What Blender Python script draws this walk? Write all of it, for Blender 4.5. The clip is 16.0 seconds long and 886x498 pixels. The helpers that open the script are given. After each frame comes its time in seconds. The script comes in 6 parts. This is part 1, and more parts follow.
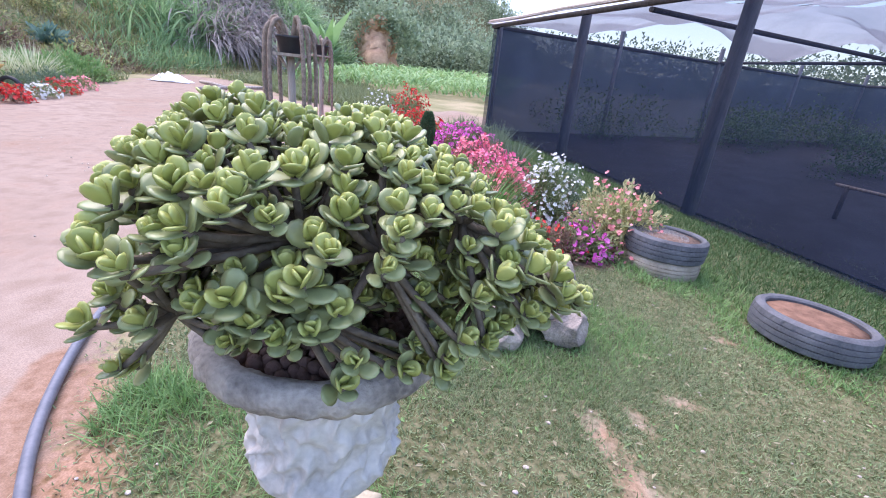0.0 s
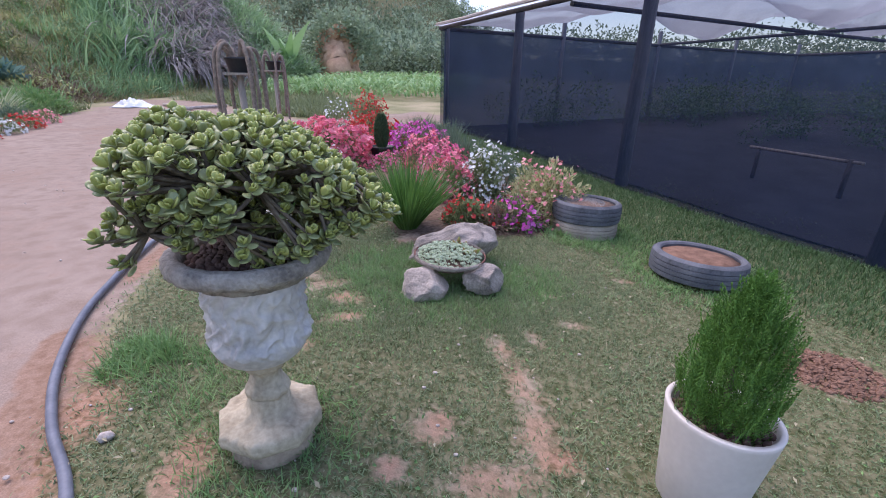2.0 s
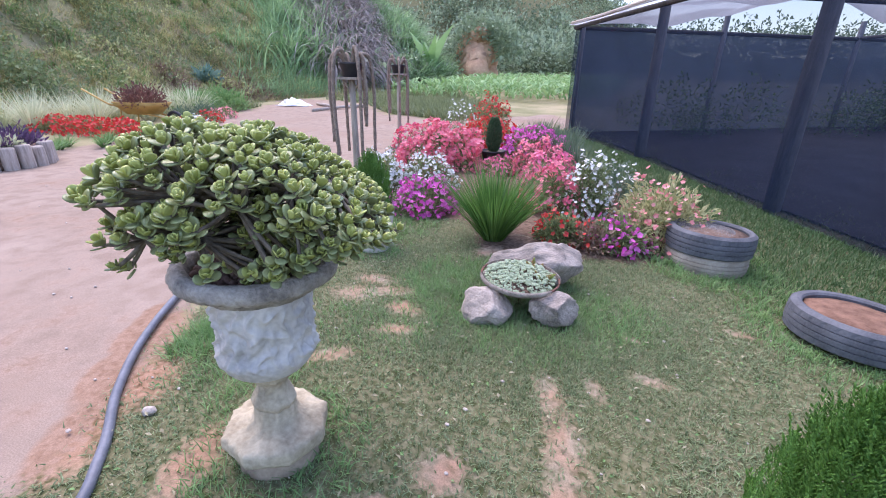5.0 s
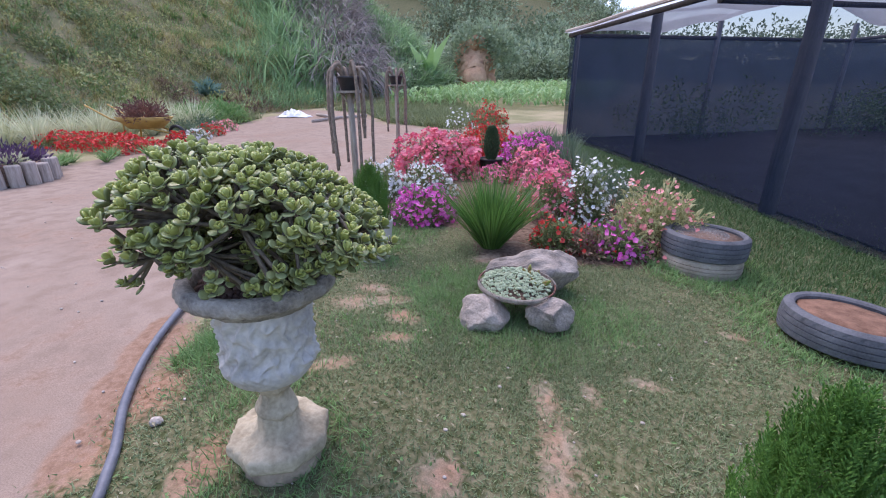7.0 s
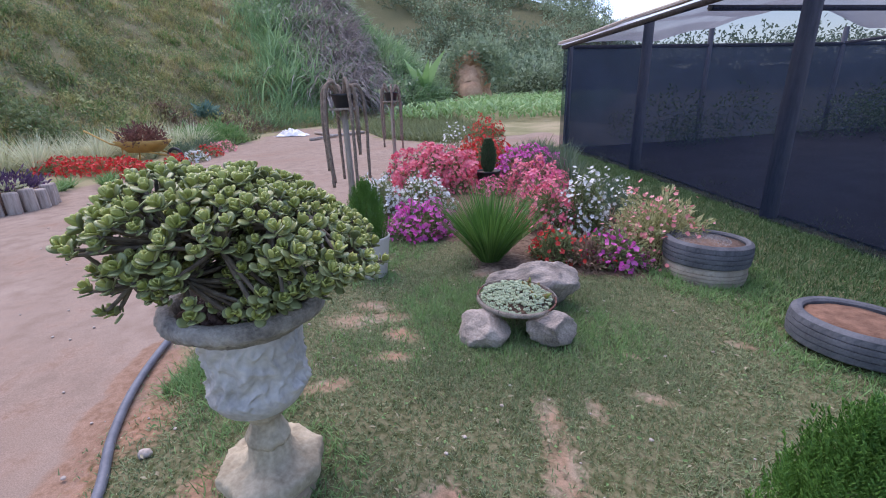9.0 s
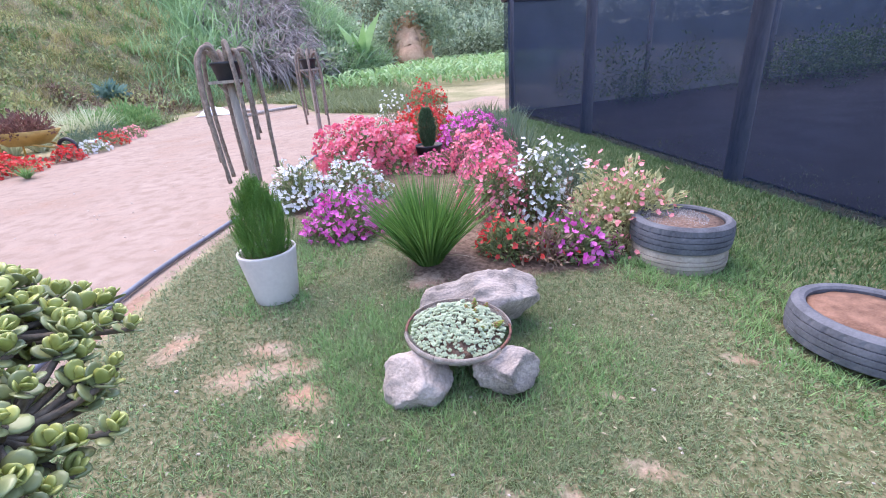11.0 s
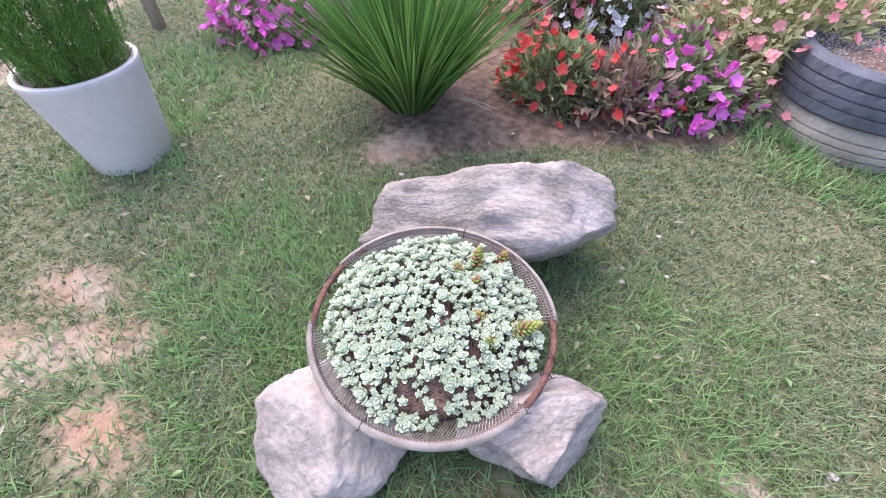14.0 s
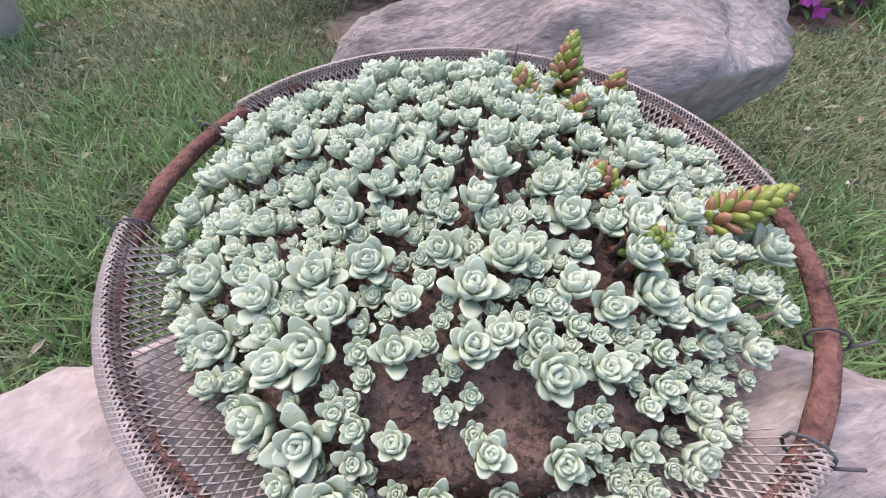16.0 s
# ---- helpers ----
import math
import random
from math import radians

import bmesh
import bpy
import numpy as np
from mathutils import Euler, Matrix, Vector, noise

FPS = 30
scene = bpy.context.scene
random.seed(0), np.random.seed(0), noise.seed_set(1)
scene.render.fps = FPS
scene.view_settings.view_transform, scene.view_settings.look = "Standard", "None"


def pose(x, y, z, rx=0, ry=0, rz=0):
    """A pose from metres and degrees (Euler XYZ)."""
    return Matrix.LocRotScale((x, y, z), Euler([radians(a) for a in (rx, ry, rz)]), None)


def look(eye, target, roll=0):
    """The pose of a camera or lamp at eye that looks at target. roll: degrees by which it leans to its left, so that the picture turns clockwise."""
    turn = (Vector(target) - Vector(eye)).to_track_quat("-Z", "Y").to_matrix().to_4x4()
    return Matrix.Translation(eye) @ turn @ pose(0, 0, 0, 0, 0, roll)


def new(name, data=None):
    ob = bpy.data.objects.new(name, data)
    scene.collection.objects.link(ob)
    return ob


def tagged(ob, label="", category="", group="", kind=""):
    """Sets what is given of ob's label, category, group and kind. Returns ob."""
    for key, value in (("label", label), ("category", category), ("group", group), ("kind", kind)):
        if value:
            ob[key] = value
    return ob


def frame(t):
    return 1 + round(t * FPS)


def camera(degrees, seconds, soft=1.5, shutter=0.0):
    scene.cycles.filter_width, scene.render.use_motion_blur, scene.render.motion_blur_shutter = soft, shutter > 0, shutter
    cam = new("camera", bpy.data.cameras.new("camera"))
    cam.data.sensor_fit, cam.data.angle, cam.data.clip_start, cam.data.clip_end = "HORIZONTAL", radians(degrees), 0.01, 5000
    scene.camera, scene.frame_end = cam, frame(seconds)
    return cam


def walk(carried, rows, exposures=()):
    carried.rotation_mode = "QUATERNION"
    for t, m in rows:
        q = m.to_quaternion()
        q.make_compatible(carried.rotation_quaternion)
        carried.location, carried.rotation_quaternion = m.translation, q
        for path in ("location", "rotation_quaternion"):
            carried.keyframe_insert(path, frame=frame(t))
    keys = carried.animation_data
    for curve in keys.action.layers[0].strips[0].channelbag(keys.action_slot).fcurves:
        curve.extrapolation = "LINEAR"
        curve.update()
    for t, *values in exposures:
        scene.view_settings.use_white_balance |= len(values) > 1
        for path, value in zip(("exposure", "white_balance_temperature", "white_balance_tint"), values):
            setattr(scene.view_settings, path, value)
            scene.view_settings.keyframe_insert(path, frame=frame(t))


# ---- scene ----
cam = camera(91.6, 16.0, soft=1.0)
PATH = [
    (0, (0.692, 0.277, 1.323), (0.366, 2.114, 0.602), 5.9),
    (0.5, (0.752, 0.04, 1.321), (0.462, 1.884, 0.603), 2.6),
    (1, (0.888, -0.12, 1.332), (0.615, 1.732, 0.629), 2.0),
    (1.5, (1.07, -0.228, 1.345), (0.815, 1.631, 0.654), 2.0),
    (2, (1.156, -0.225, 1.349), (0.898, 1.626, 0.635), 1.0),
    (2.5, (1.195, -0.16, 1.353), (0.802, 1.665, 0.635), -0.3),
    (3, (1.219, -0.035, 1.37), (0.7, 1.761, 0.661), 2.2),
    (3.5, (1.284, 0.015, 1.341), (0.563, 1.743, 0.638), 2.4),
    (3.7, (1.302, 0.032, 1.341), (0.529, 1.735, 0.632), 3.0),
    (5.8, (1.508, 0.097, 1.405), (0.722, 1.79, 0.685), 0.5),
    (6, (1.509, 0.09, 1.403), (0.73, 1.787, 0.687), 0.6),
    (6.5, (1.502, 0.076, 1.412), (0.735, 1.781, 0.7), 0.5),
    (7, (1.503, 0.055, 1.421), (0.695, 1.75, 0.731), -0.1),
    (7.5, (1.502, 0.039, 1.424), (0.68, 1.739, 0.767), -0.2),
    (8, (1.496, 0.041, 1.425), (0.62, 1.723, 0.789), -0.7),
    (8.5, (1.505, 0.061, 1.419), (0.651, 1.759, 0.795), -0.3),
    (9, (1.507, 0.118, 1.412), (0.685, 1.829, 0.781), -1.9),
    (9.5, (1.448, 0.271, 1.402), (0.701, 1.992, 0.708), -3.2),
    (10, (1.4, 0.46, 1.407), (0.78, 2.207, 0.658), -4.6),
    (10.2, (1.409, 0.541, 1.4), (0.809, 2.292, 0.642), -4.8),
    (12.3, (1.284, 1.645, 1.333), (0.552, 3.299, 0.48), -3.7),
    (12.5, (1.261, 1.717, 1.298), (0.542, 3.345, 0.387), -3.3),
    (13, (1.163, 1.901, 1.198), (0.532, 3.407, 0.042), -4.4),
    (13.5, (1.077, 2.063, 1.087), (0.545, 3.409, -0.293), -3.8),
    (14, (1.025, 2.23, 0.981), (0.503, 3.463, -0.504), -1.8),
    (14.5, (0.958, 2.294, 0.785), (0.425, 3.556, -0.672), -0.4),
    (15, (0.907, 2.373, 0.54), (0.389, 3.69, -0.873), -0.4),
    (15.5, (0.895, 2.436, 0.435), (0.401, 3.708, -1.027), -2.7),
    (16, (0.873, 2.44, 0.425), (0.401, 3.701, -1.054), -1.7),
]
EXPOSURES = [(0, 2.05, 6450, 25), (0.5, 1.48, 6450, 25), (1, 1.28, 6450, 25), (1.5, 1.21, 6450, 25), (2, 1.41, 6450, 25), (2.5, 1.88, 6450, 25), (3, 1.63, 6450, 25), (3.5, 1.33, 6450, 25), (6, 2.13, 6400, 24), (6.5, 1.88, 6400, 24), (7, 1.43, 6450, 23), (8, 1.18, 6450, 24), (9, 1.28, 6450, 23), (9.5, 1.83, 6450, 24), (10, 2.23, 6400, 25), (12.5, 2.05, 6450, 22), (14, 2.15, 6600, 24), (15, 2.02, 6700, 27), (16, 1.66, 6850, 27)]
walk(cam, [(t, look(eye, target, roll)) for t, eye, target, roll in PATH], EXPOSURES)

# ---- world, sun, light ----
world = bpy.data.worlds.new("world")
scene.world = world
world.use_nodes = True
wn = world.node_tree.nodes
sky = wn.new("ShaderNodeTexSky")
sky.sky_type, sky.sun_disc = "NISHITA", False
sky.sun_elevation, sky.sun_rotation = radians(64), radians(-60)
sky.air_density, sky.dust_density = 1.0, 1.0
wn["Background"].inputs[1].default_value = 0.15
world.node_tree.links.new(sky.outputs[0], wn["Background"].inputs[0])
sun = new("sun", bpy.data.lights.new("sun", "SUN"))
sun.data.energy, sun.data.angle, sun.data.color = 1.0, radians(60), (1.0, 0.95, 0.88)
sun.matrix_world = look((0, 0, 0), (math.sin(radians(60)) * 0.438, -math.cos(radians(60)) * 0.438, -0.899))


# ---- materials ----
def material(name, low, high, scale=8.0, rough=0.8, bump=0.0, fine=60.0, spread=0.0, through_leaf=0.0, metal=0.0, by="noise", stretch=(1, 1, 1), spec=0.4):
    """Two colours mixed by noise at two scales; spread: light and dark from piece to piece."""
    m = bpy.data.materials.new(name)
    m.use_nodes = True
    n, l = m.node_tree.nodes, m.node_tree.links
    p = n["Principled BSDF"]
    co = n.new("ShaderNodeTexCoord")
    mp = n.new("ShaderNodeMapping")
    mp.inputs["Scale"].default_value = stretch
    l.new(co.outputs["Object"], mp.inputs[0])
    a, b = n.new("ShaderNodeTexNoise"), n.new("ShaderNodeTexNoise")
    for t, s in ((a, scale), (b, fine)):
        t.inputs["Scale"].default_value, t.inputs["Detail"].default_value = s, 6
        l.new(mp.outputs[0], t.inputs["Vector"])
    add = n.new("ShaderNodeMath")
    add.operation = "MULTIPLY_ADD"
    l.new(b.outputs[0], add.inputs[0])
    add.inputs[1].default_value = 0.5
    l.new(a.outputs[0], add.inputs[2])
    ramp = n.new("ShaderNodeValToRGB")
    ramp.color_ramp.elements[0].position, ramp.color_ramp.elements[1].position = 0.5, 1.0
    ramp.color_ramp.elements[0].color, ramp.color_ramp.elements[1].color = (*low, 1), (*high, 1)
    l.new(add.outputs[0], ramp.inputs[0])
    col = ramp.outputs[0]
    if spread or by != "noise":
        if by == "object":
            info = n.new("ShaderNodeObjectInfo")
            rnd = info.outputs["Random"]
        else:
            info = n.new("ShaderNodeNewGeometry")
            rnd = info.outputs["Random Per Island"]
        mixer = n.new("ShaderNodeMix")
        mixer.data_type, mixer.blend_type = "RGBA", "MIX"
        r2 = n.new("ShaderNodeValToRGB")
        r2.color_ramp.elements[0].color, r2.color_ramp.elements[1].color = (*low, 1), (*high, 1)
        l.new(rnd, r2.inputs[0])
        mixer.inputs["Factor"].default_value = max(spread, 0.01)
        l.new(col, mixer.inputs["A"])
        l.new(r2.outputs[0], mixer.inputs["B"])
        col = mixer.outputs["Result"]
    l.new(col, p.inputs["Base Color"])
    p.inputs["Roughness"].default_value, p.inputs["Metallic"].default_value = rough, metal
    p.inputs["Specular IOR Level"].default_value = spec
    if bump:
        bp = n.new("ShaderNodeBump")
        bp.inputs["Strength"].default_value, bp.inputs["Distance"].default_value = min(1.0, bump), 0.01
        l.new(add.outputs[0], bp.inputs["Height"])
        l.new(bp.outputs[0], p.inputs["Normal"])
    if through_leaf:
        tr, mx = n.new("ShaderNodeBsdfTranslucent"), n.new("ShaderNodeMixShader")
        l.new(col, tr.inputs[0])
        mx.inputs[0].default_value = through_leaf
        l.new(p.outputs[0], mx.inputs[1])
        l.new(tr.outputs[0], mx.inputs[2])
        l.new(mx.outputs[0], n["Material Output"].inputs[0])
    return m


def leafy(name, low, high, rough=0.55, through_leaf=0.3, spread=0.75):
    return material(name, low, high, scale=3.0, rough=rough, fine=40.0, spread=spread, through_leaf=through_leaf)


M_GRASS = leafy("lawn_grass", (0.085, 0.135, 0.05), (0.30, 0.36, 0.185))
M_LUSH = leafy("long_grass", (0.10, 0.21, 0.065), (0.27, 0.43, 0.16))
# darker copy of the grass green, with the shade by the net painted in
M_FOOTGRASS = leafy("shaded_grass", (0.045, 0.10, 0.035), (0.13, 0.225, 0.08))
M_STRAW = leafy("dry_grass", (0.28, 0.23, 0.14), (0.52, 0.46, 0.31))
M_BANK = leafy("bank_grass", (0.27, 0.25, 0.095), (0.62, 0.56, 0.28))
M_WEED = leafy("weed_leaf", (0.22, 0.245, 0.095), (0.52, 0.52, 0.25))
M_CANE = leafy("cane_grass", (0.12, 0.24, 0.10), (0.40, 0.56, 0.30))
M_DEAD = leafy("dead_cane", (0.17, 0.14, 0.135), (0.46, 0.40, 0.385))
M_CORN = leafy("maize_leaf", (0.17, 0.33, 0.11), (0.38, 0.54, 0.25))
# both woodland greens are lightened: distance haze is mixed into the leaf colour
M_WOOD_FAR = leafy("hazed_woodland_leaf", (0.175, 0.25, 0.15), (0.39, 0.47, 0.305))
M_WOOD_DARK = leafy("dark_woodland_leaf", (0.075, 0.12, 0.07), (0.22, 0.28, 0.17))
M_CREEPER = leafy("creeper_leaf", (0.10, 0.145, 0.065), (0.27, 0.33, 0.155))
M_DARKLEAF = leafy("flower_leaf", (0.10, 0.15, 0.06), (0.3, 0.35, 0.16))
M_BRONZE = leafy("bronze_leaf", (0.15, 0.09, 0.075), (0.36, 0.25, 0.17))
M_VARIEG = leafy("variegated_leaf", (0.22, 0.26, 0.09), (0.70, 0.66, 0.38))
M_SILVER = leafy("silver_leaf", (0.45, 0.48, 0.29), (0.78, 0.78, 0.57))
M_LILY = leafy("lily_blade", (0.045, 0.14, 0.03), (0.18, 0.33, 0.08), rough=0.4)
M_BLUEGRASS = leafy("blue_grass", (0.09, 0.15, 0.09), (0.21, 0.28, 0.19))
M_THUJA = leafy("thuja_spray", (0.05, 0.145, 0.028), (0.19, 0.37, 0.075), spread=0.7)
M_CYPRESS = leafy("cypress_spray", (0.045, 0.10, 0.05), (0.12, 0.2, 0.10))
M_AGAVE = leafy("blue_leaf", (0.11, 0.21, 0.18), (0.23, 0.35, 0.30))
M_PURPLE_LEAF = leafy("purple_leaf", (0.05, 0.03, 0.07), (0.16, 0.09, 0.18))
PETAL = {
    "pink": leafy("pink_petal", (0.74, 0.11, 0.2), (0.88, 0.34, 0.39), through_leaf=0.25),
    "deep_pink": leafy("deep_pink_petal", (0.70, 0.09, 0.24), (0.86, 0.28, 0.42), through_leaf=0.25),
    "magenta": leafy("magenta_petal", (0.62, 0.06, 0.40), (0.86, 0.24, 0.62), through_leaf=0.25),
    "white": leafy("white_petal", (0.72, 0.73, 0.72), (0.85, 0.85, 0.83), through_leaf=0.25),
    "red": leafy("red_petal", (0.55, 0.02, 0.025), (0.75, 0.08, 0.06), through_leaf=0.25),
    "orange": leafy("orange_petal", (0.66, 0.03, 0.03), (0.80, 0.11, 0.09), through_leaf=0.25),
    "salmon": leafy("salmon_petal", (0.78, 0.22, 0.24), (0.9, 0.46, 0.46), through_leaf=0.25),
}
M_JADE = material("jade_leaf", (0.15, 0.178, 0.075), (0.35, 0.385, 0.17), scale=14, rough=0.33, fine=90, spread=0.5, by="object", through_leaf=0.1, spec=0.5)
M_JADE_YOUNG = material("young_jade_leaf", (0.26, 0.30, 0.065), (0.50, 0.53, 0.17), scale=14, rough=0.33, fine=90, spread=0.5, by="object", through_leaf=0.15, spec=0.5)
M_CRUMB = material("soil_crumb", (0.05, 0.03, 0.025), (0.24, 0.15, 0.11), scale=60, rough=1.0, fine=200, spread=0.9)
M_JADE_STEM = material("jade_stem", (0.085, 0.066, 0.048), (0.19, 0.155, 0.115), scale=30, rough=0.85, bump=0.6)
M_CONCRETE = material("weathered_concrete", (0.33, 0.305, 0.275), (0.70, 0.655, 0.60), scale=5, rough=0.9, bump=0.5, fine=50)
M_RIM = material("lichened_concrete", (0.16, 0.14, 0.125), (0.50, 0.45, 0.39), scale=14, rough=0.95, bump=0.9, fine=90)
M_PLINTH = material("stained_concrete", (0.20, 0.14, 0.10), (0.46, 0.36, 0.26), scale=9, rough=0.95, bump=0.6, fine=60)
M_PED = material("cream_concrete", (0.25, 0.20, 0.13), (0.60, 0.505, 0.36), scale=9, rough=0.9, bump=0.5, fine=60)
M_CLAY = material("clay_pebble", (0.07, 0.038, 0.03), (0.19, 0.11, 0.085), scale=30, rough=0.9, bump=0.5, fine=150, spread=0.6)
M_WHITEPOT = material("white_pot", (0.55, 0.49, 0.445), (0.67, 0.605, 0.555), scale=4, rough=0.55, bump=0.05, fine=40)
M_SOIL = material("potting_soil", (0.075, 0.046, 0.036), (0.29, 0.185, 0.135), scale=40, rough=1.0, bump=1.0, fine=220)
M_REDSOIL = material("red_soil", (0.12, 0.062, 0.04), (0.28, 0.155, 0.105), scale=14, rough=1.0, bump=1.0, fine=90)
M_GRAVEL = material("grey_gravel", (0.10, 0.09, 0.085), (0.36, 0.34, 0.33), scale=20, rough=0.95, fine=90, spread=0.8)
M_TYRE = material("faded_tyre", (0.06, 0.063, 0.073), (0.15, 0.153, 0.17), scale=6, rough=0.8, bump=0.3, fine=70)
M_TYRE_DUSTY = material("dusty_tyre", (0.25, 0.205, 0.155), (0.45, 0.385, 0.31), scale=7, rough=0.9, bump=0.3, fine=70)
M_HOSE = material("blue_grey_hose", (0.09, 0.098, 0.125), (0.17, 0.177, 0.21), scale=9, rough=0.5, fine=60)
M_RUST = material("rusty_iron", (0.07, 0.03, 0.022), (0.24, 0.11, 0.08), scale=40, rough=0.9, bump=0.8, fine=160)
M_NETCORD = material("beige_net", (0.30, 0.245, 0.20), (0.47, 0.40, 0.34), scale=20, rough=0.7, fine=90)
M_SUCC = material("pale_succulent", (0.40, 0.475, 0.315), (0.58, 0.645, 0.47), scale=30, rough=0.6, fine=120, spread=0.5, by="object", through_leaf=0.08)
M_SEDUM = material("sedum_leaf", (0.135, 0.195, 0.035), (0.31, 0.345, 0.07), scale=40, rough=0.4, fine=120, spread=0.5)
M_SEDUM_RED = material("red_sedum_leaf", (0.24, 0.10, 0.06), (0.42, 0.22, 0.11), scale=40, rough=0.4, fine=120, spread=0.5)
M_POST = material("weathered_post", (0.24, 0.195, 0.15), (0.46, 0.39, 0.32), scale=6, rough=0.9, bump=0.5, fine=40, stretch=(6, 6, 0.6))
M_LOG = material("grey_log", (0.24, 0.19, 0.165), (0.5, 0.43, 0.38), scale=6, rough=0.9, bump=0.6, fine=40, stretch=(6, 6, 0.6))
M_BLACKPOT = material("black_plastic", (0.012, 0.012, 0.014), (0.035, 0.035, 0.04), scale=8, rough=0.5, fine=50)
M_CACTUS = material("brown_cactus_stem", (0.15, 0.11, 0.083), (0.35, 0.27, 0.21), scale=30, rough=0.95, bump=0.8, fine=120)
M_BAG = material("white_sacking", (0.66, 0.65, 0.66), (0.82, 0.81, 0.82), scale=6, rough=0.7, bump=0.3, fine=60)
M_YELLOW = material("yellow_barrow_paint", (0.34, 0.2, 0.045), (0.52, 0.34, 0.10), scale=6, rough=0.55, fine=60)
M_CLIFF = material("orange_earth", (0.35, 0.19, 0.11), (0.62, 0.40, 0.26), scale=1.2, rough=1.0, bump=1.0, fine=8)
M_STONE_S = material("small_stone", (0.34, 0.28, 0.24), (0.58, 0.50, 0.45), scale=30, rough=0.9, bump=0.5)
# near-black colour standing in for the shade on the house floor
M_SHADE_FLOOR = material("ground_cloth", (0.012, 0.012, 0.016), (0.035, 0.035, 0.045), scale=2, rough=0.9, fine=30)
M_ROCK_PALE = material("pale_granite", (0.20, 0.165, 0.14), (0.54, 0.455, 0.395), scale=6, rough=0.95, bump=1.0, fine=75)
M_NETPOST = material("netted_post", (0.16, 0.165, 0.19), (0.26, 0.265, 0.29), scale=5, rough=0.9, fine=40, stretch=(6, 6, 1))
M_BEAM = material("dark_beam", (0.05, 0.045, 0.045), (0.12, 0.11, 0.11), scale=5, rough=0.9, fine=40, stretch=(6, 6, 1))


def rock_material():
    m = material("banded_gneiss", (0.17, 0.145, 0.125), (0.50, 0.42, 0.365), scale=5.0, rough=0.9, bump=0.8, fine=70, stretch=(1.0, 2.2, 1.7))
    n, l = m.node_tree.nodes, m.node_tree.links
    p = n["Principled BSDF"]
    band, co, ramp, mix = n.new("ShaderNodeTexWave"), n.new("ShaderNodeTexCoord"), n.new("ShaderNodeValToRGB"), n.new("ShaderNodeMix")
    band.bands_direction = "Y"
    band.inputs["Scale"].default_value, band.inputs["Distortion"].default_value = 15.0, 7.0
    band.inputs["Detail"].default_value, band.inputs["Detail Scale"].default_value = 5.0, 1.6
    ramp.color_ramp.elements[0].color, ramp.color_ramp.elements[1].color = (0.42, 0.40, 0.42, 1), (1.08, 1.04, 1.0, 1)
    ramp.color_ramp.elements[0].position, ramp.color_ramp.elements[1].position = 0.05, 0.55
    mix.data_type, mix.blend_type = "RGBA", "MULTIPLY"
    mix.inputs["Factor"].default_value = 0.28
    below = p.inputs["Base Color"].links[0].from_socket
    l.new(co.outputs["Object"], band.inputs["Vector"])
    l.new(band.outputs["Color"], ramp.inputs[0])
    l.new(below, mix.inputs["A"])
    l.new(ramp.outputs[0], mix.inputs["B"])
    l.new(mix.outputs["Result"], p.inputs["Base Color"])
    return m


M_ROCK = rock_material()
for stop, place in zip(M_ROCK.node_tree.nodes["Color Ramp"].color_ramp.elements, (0.52, 0.95)):
    stop.position = place


def cloth(name, colour, open_part, through_part):
    """Woven sheet: part open holes, part cloth that lets light through."""
    m = bpy.data.materials.new(name)
    m.use_nodes = True
    n, l = m.node_tree.nodes, m.node_tree.links
    n.remove(n["Principled BSDF"])
    co, noi, ramp = n.new("ShaderNodeTexCoord"), n.new("ShaderNodeTexNoise"), n.new("ShaderNodeValToRGB")
    noi.inputs["Scale"].default_value, noi.inputs["Detail"].default_value = 1.2, 8
    l.new(co.outputs["Object"], noi.inputs["Vector"])
    ramp.color_ramp.elements[0].color = (*[c * 0.5 for c in colour], 1)
    ramp.color_ramp.elements[1].color = (*[c * 1.5 for c in colour], 1)
    l.new(noi.outputs[0], ramp.inputs[0])
    d, tl, tp = n.new("ShaderNodeBsdfDiffuse"), n.new("ShaderNodeBsdfTranslucent"), n.new("ShaderNodeBsdfTransparent")
    a, b = n.new("ShaderNodeMixShader"), n.new("ShaderNodeMixShader")
    l.new(ramp.outputs[0], d.inputs[0]), l.new(ramp.outputs[0], tl.inputs[0])
    a.inputs[0].default_value, b.inputs[0].default_value = through_part, open_part
    l.new(d.outputs[0], a.inputs[1]), l.new(tl.outputs[0], a.inputs[2])
    l.new(a.outputs[0], b.inputs[1]), l.new(tp.outputs[0], b.inputs[2])
    l.new(b.outputs[0], n["Material Output"].inputs[0])
    return m


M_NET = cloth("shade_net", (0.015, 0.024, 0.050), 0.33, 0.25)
# far walls: same net, coloured paler and bluer to stand in for haze
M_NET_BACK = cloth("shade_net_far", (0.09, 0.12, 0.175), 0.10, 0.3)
M_ROOFCLOTH = cloth("roof_cloth", (0.55, 0.55, 0.58), 0.24, 0.85)


